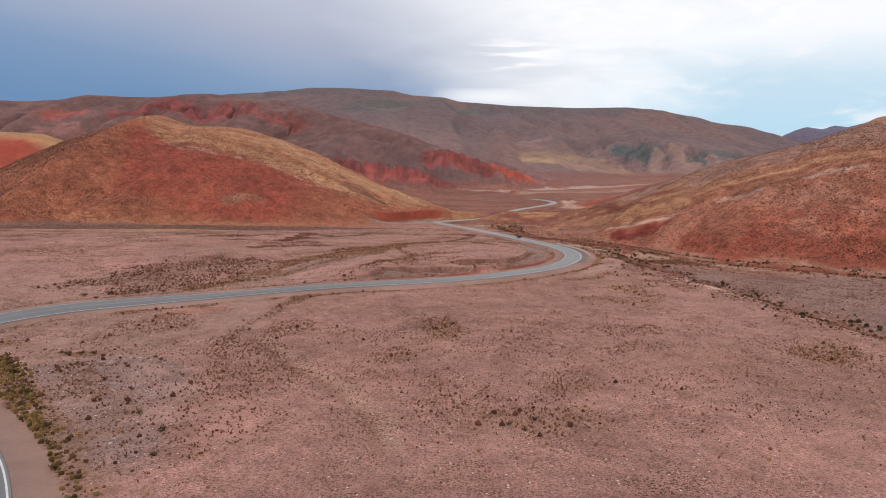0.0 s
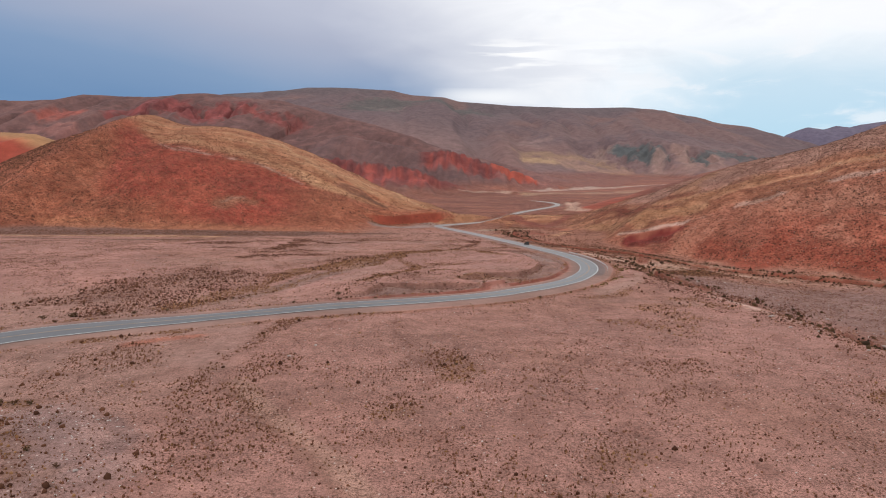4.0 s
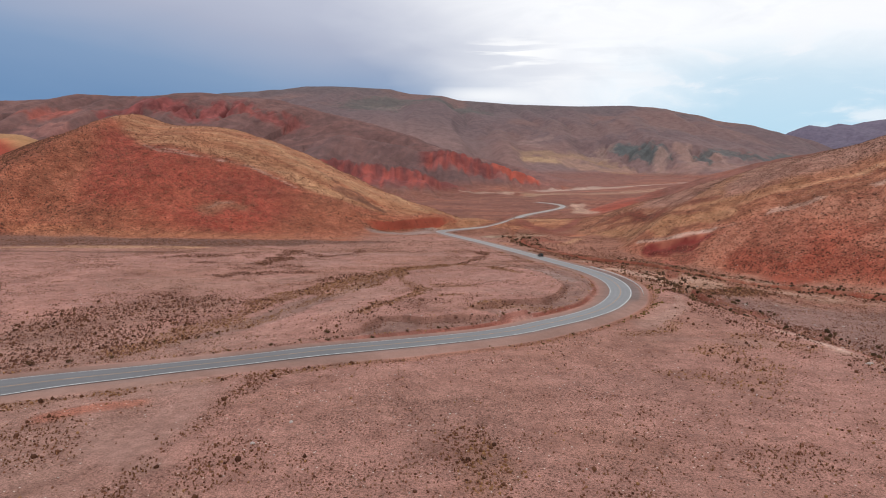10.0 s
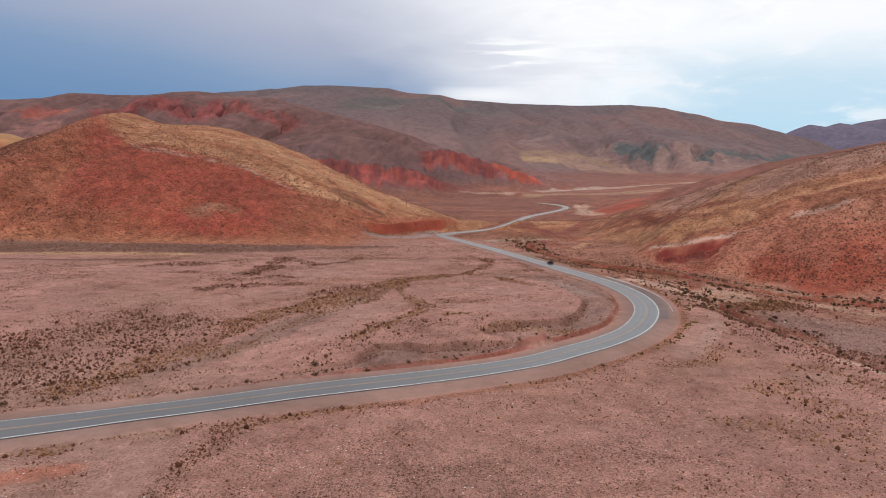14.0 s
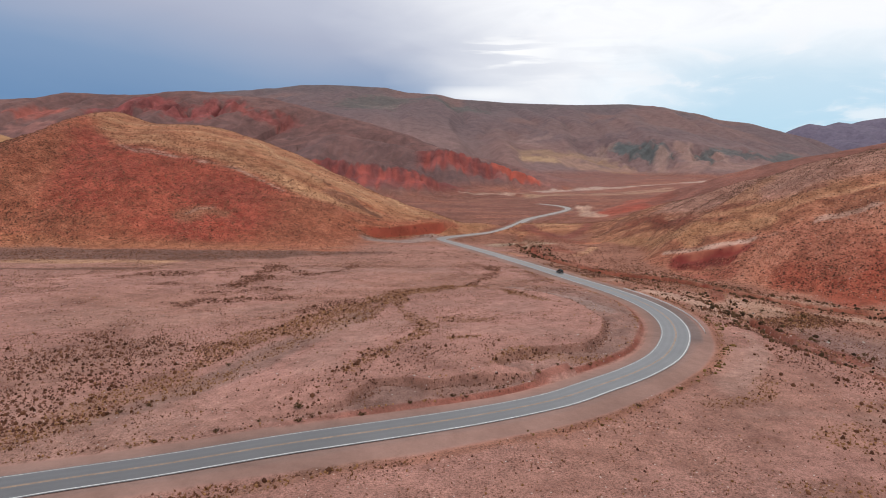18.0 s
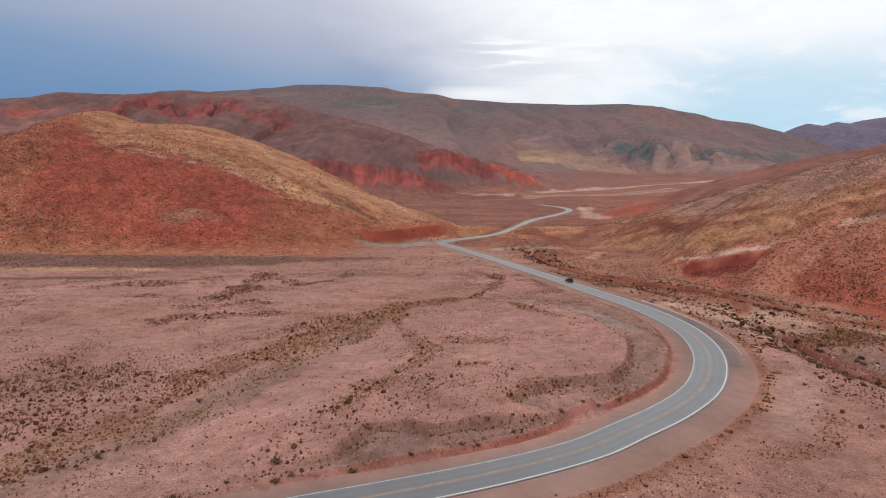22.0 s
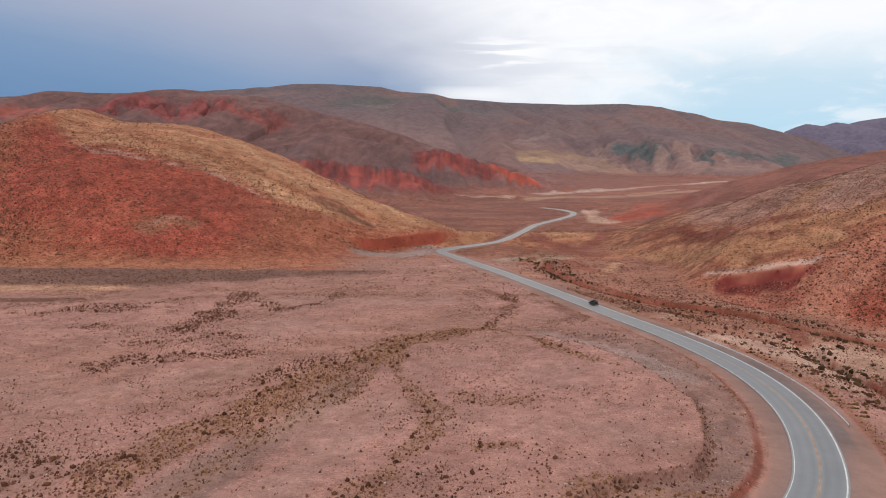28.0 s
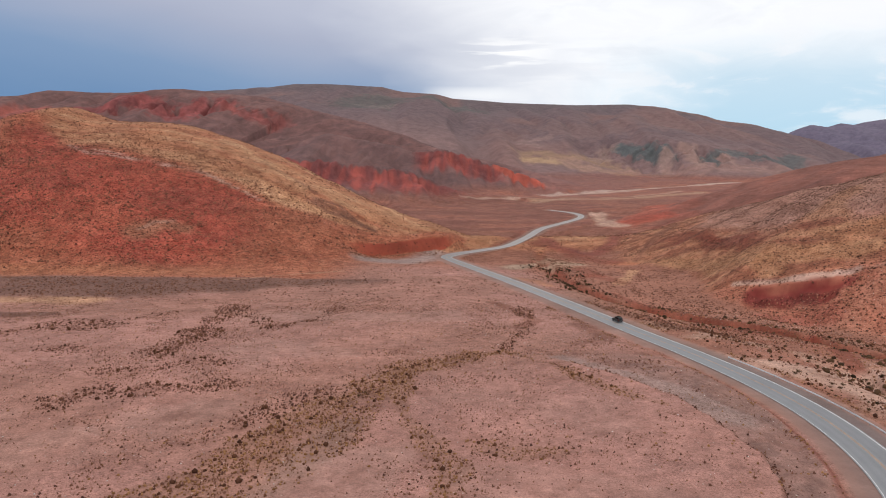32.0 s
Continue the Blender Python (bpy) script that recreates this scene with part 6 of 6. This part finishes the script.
_b.inputs["Base Color"].default_value = (0.012, 0.014, 0.016, 1)
RUBBER = plain_material("tyre_rubber", (0.022, 0.021, 0.020), 0.9, 0.2, 3)
ALLOY = plain_material("grey_alloy", (0.35, 0.35, 0.36), 0.4, 0.1, 3, metal=0.8)
TRIM = plain_material("black_trim", (0.018, 0.018, 0.018), 0.7, 0.2, 3)
LAMP_RED = plain_material("red_lamp_glass", (0.30, 0.02, 0.015), 0.25, 0.1)
LAMP_CLEAR = plain_material("clear_lamp_glass", (0.6, 0.6, 0.58), 0.2, 0.05)
CANVAS = plain_material("dark_luggage_canvas", (0.045, 0.042, 0.035), 0.9, 0.3, 3)


def box_part(name, size, at, mat, parent, bevel=0.03, taper=(1, 1), shift=0.0, label=""):
    bm = bmesh.new()
    bmesh.ops.create_cube(bm, size=1)
    for v in bm.verts:
        if v.co.z > 0:
            v.co.x = v.co.x * taper[0] + shift
            v.co.y *= taper[1]
        v.co = Vector((v.co.x * size[0], v.co.y * size[1], v.co.z * size[2])) + Vector(at)
    if bevel:
        bmesh.ops.bevel(bm, geom=bm.edges[:], offset=bevel, segments=2, affect="EDGES")
    return part(name, bm, mat, parent, label)


def suv():
    """A dark off-road estate car, nose along +x."""
    car = new("car")
    bm = bmesh.new()
    side = [(-2.3, 0.45), (-2.32, 0.75), (-2.28, 1.05), (0.85, 1.08), (2.05, 0.98), (2.28, 0.85), (2.3, 0.5), (2.15, 0.42), (1.85, 0.42), (1.72, 0.72), (1.42, 0.84), (1.12, 0.72), (1.0, 0.40),
            (-0.95, 0.40), (-1.08, 0.72), (-1.38, 0.84), (-1.68, 0.72), (-1.8, 0.42)]
    left = [bm.verts.new((x, 0.9, z)) for x, z in side]
    right = [bm.verts.new((x, -0.9, z)) for x, z in side]
    bm.faces.new(left[::-1])
    bm.faces.new(right)
    for k in range(len(side)):
        j = (k + 1) % len(side)
        bm.faces.new((left[k], left[j], right[j], right[k]))
    bmesh.ops.recalc_face_normals(bm, faces=bm.faces)
    bmesh.ops.bevel(bm, geom=[e for e in bm.edges if abs(e.verts[0].co.y - e.verts[1].co.y) < 0.01 and e.verts[0].co.z > 0.9 and e.verts[1].co.z > 0.9], offset=0.07, segments=2, affect="EDGES")
    body = part("body", bm, CAR_PAINT, car)
    box_part("cabin", (3.0, 1.66, 0.70), (-0.75, 0, 1.40), CAR_PAINT, car, 0.08, (0.82, 0.86), -0.05)
    for sgn in (1, -1):
        for x, w in ((0.12, 0.78), (-0.80, 0.86), (-1.68, 0.66)):
            bm = bmesh.new()
            vs = [bm.verts.new(q) for q in ((x - w / 2, sgn * 0.825, 1.14), (x + w / 2, sgn * 0.825, 1.14), (x + w / 2 - (0.28 if x > 0 else 0.03), sgn * 0.752, 1.62), (x - w / 2 + 0.03, sgn * 0.752, 1.62))]
            f = bm.faces.new(vs)
            bmesh.ops.solidify(bm, geom=[f], thickness=0.02)
            part("side_window", bm, GLASS, car, "tinted side window")
        box_part("mirror", (0.16, 0.2, 0.15), (0.62, sgn * 0.98, 1.18), TRIM, car, 0.03)
        box_part("headlight", (0.10, 0.34, 0.17), (2.26, sgn * 0.66, 0.80), LAMP_CLEAR, car, 0.03)
        box_part("tail_light", (0.08, 0.16, 0.36), (-2.31, sgn * 0.76, 0.92), LAMP_RED, car, 0.02)
        box_part("sill", (1.8, 0.12, 0.12), (0.02, sgn * 0.9, 0.40), TRIM, car, 0.03)
        box_part("roof_rail", (1.9, 0.05, 0.06), (-0.85, sgn * 0.62, 1.80), TRIM, car, 0.015)
        for x in (1.42, -1.38):
            wheel = new("wheel")
            wheel.parent = car
            wheel.location = (x, sgn * 0.80, 0.37)
            bm = bmesh.new()
            bmesh.ops.create_cone(bm, segments=24, radius1=0.37, radius2=0.37, depth=0.25, cap_ends=True, matrix=Matrix.Rotation(math.pi / 2, 4, "X"))
            bmesh.ops.bevel(bm, geom=[e for e in bm.edges if e.calc_length() < 0.12], offset=0.04, segments=2, affect="EDGES")
            part("tyre", bm, RUBBER, wheel)
            bm = bmesh.new()
            bmesh.ops.create_cone(bm, segments=20, radius1=0.22, radius2=0.19, depth=0.03, cap_ends=True, matrix=Matrix.Translation((0, sgn * 0.13, 0)) @ Matrix.Rotation(-sgn * math.pi / 2, 4, "X"))
            part("rim", bm, ALLOY, wheel)
    box_part("windscreen", (0.03, 1.40, 0.56), (0.58, 0, 1.40), GLASS, car, 0.008, (1, 0.88), -9.0)
    box_part("rear_window", (0.03, 1.36, 0.42), (-2.10, 0, 1.44), GLASS, car, 0.008, (1, 0.9), 4.0)
    box_part("front_bumper", (0.22, 1.82, 0.24), (2.26, 0, 0.52), TRIM, car, 0.05)
    box_part("rear_bumper", (0.20, 1.82, 0.22), (-2.32, 0, 0.54), TRIM, car, 0.05)
    box_part("grille", (0.06, 0.9, 0.2), (2.29, 0, 0.80), TRIM, car, 0.015)
    box_part("rear_panel", (0.02, 0.46, 0.12), (-2.43, 0, 0.62), LAMP_CLEAR, car, 0.004)
    spare = new("spare_wheel")
    spare.parent = car
    spare.location = (-2.40, 0.1, 1.02)
    bm = bmesh.new()
    bmesh.ops.create_cone(bm, segments=24, radius1=0.35, radius2=0.35, depth=0.2, cap_ends=True, matrix=Matrix.Rotation(math.pi / 2, 4, "Y"))
    bmesh.ops.bevel(bm, geom=[e for e in bm.edges if e.calc_length() < 0.12], offset=0.04, segments=2, affect="EDGES")
    part("cover", bm, RUBBER, spare)
    box_part("roof_luggage", (1.5, 1.05, 0.26), (-0.9, 0, 1.92), CANVAS, car, 0.09, (0.92, 0.9))
    return tagged(car, "dark off-road car with loaded roof driving the asphalt lane", "car")


car = suv()
_i = road_index(46.5, 395)
_p = ROAD_XY[_i] - ROAD_N[_i] * 1.8
car.matrix_basis = Matrix.Translation((_p[0], _p[1], ROAD_Z[_i] + 0.05)) @ Matrix.Rotation(math.atan2(ROAD_T[_i][1], ROAD_T[_i][0]), 4, "Z") @ Matrix.Rotation(math.atan2(ROAD_Z[_i] - ROAD_Z[_i + 2], 4.0), 4, "Y")
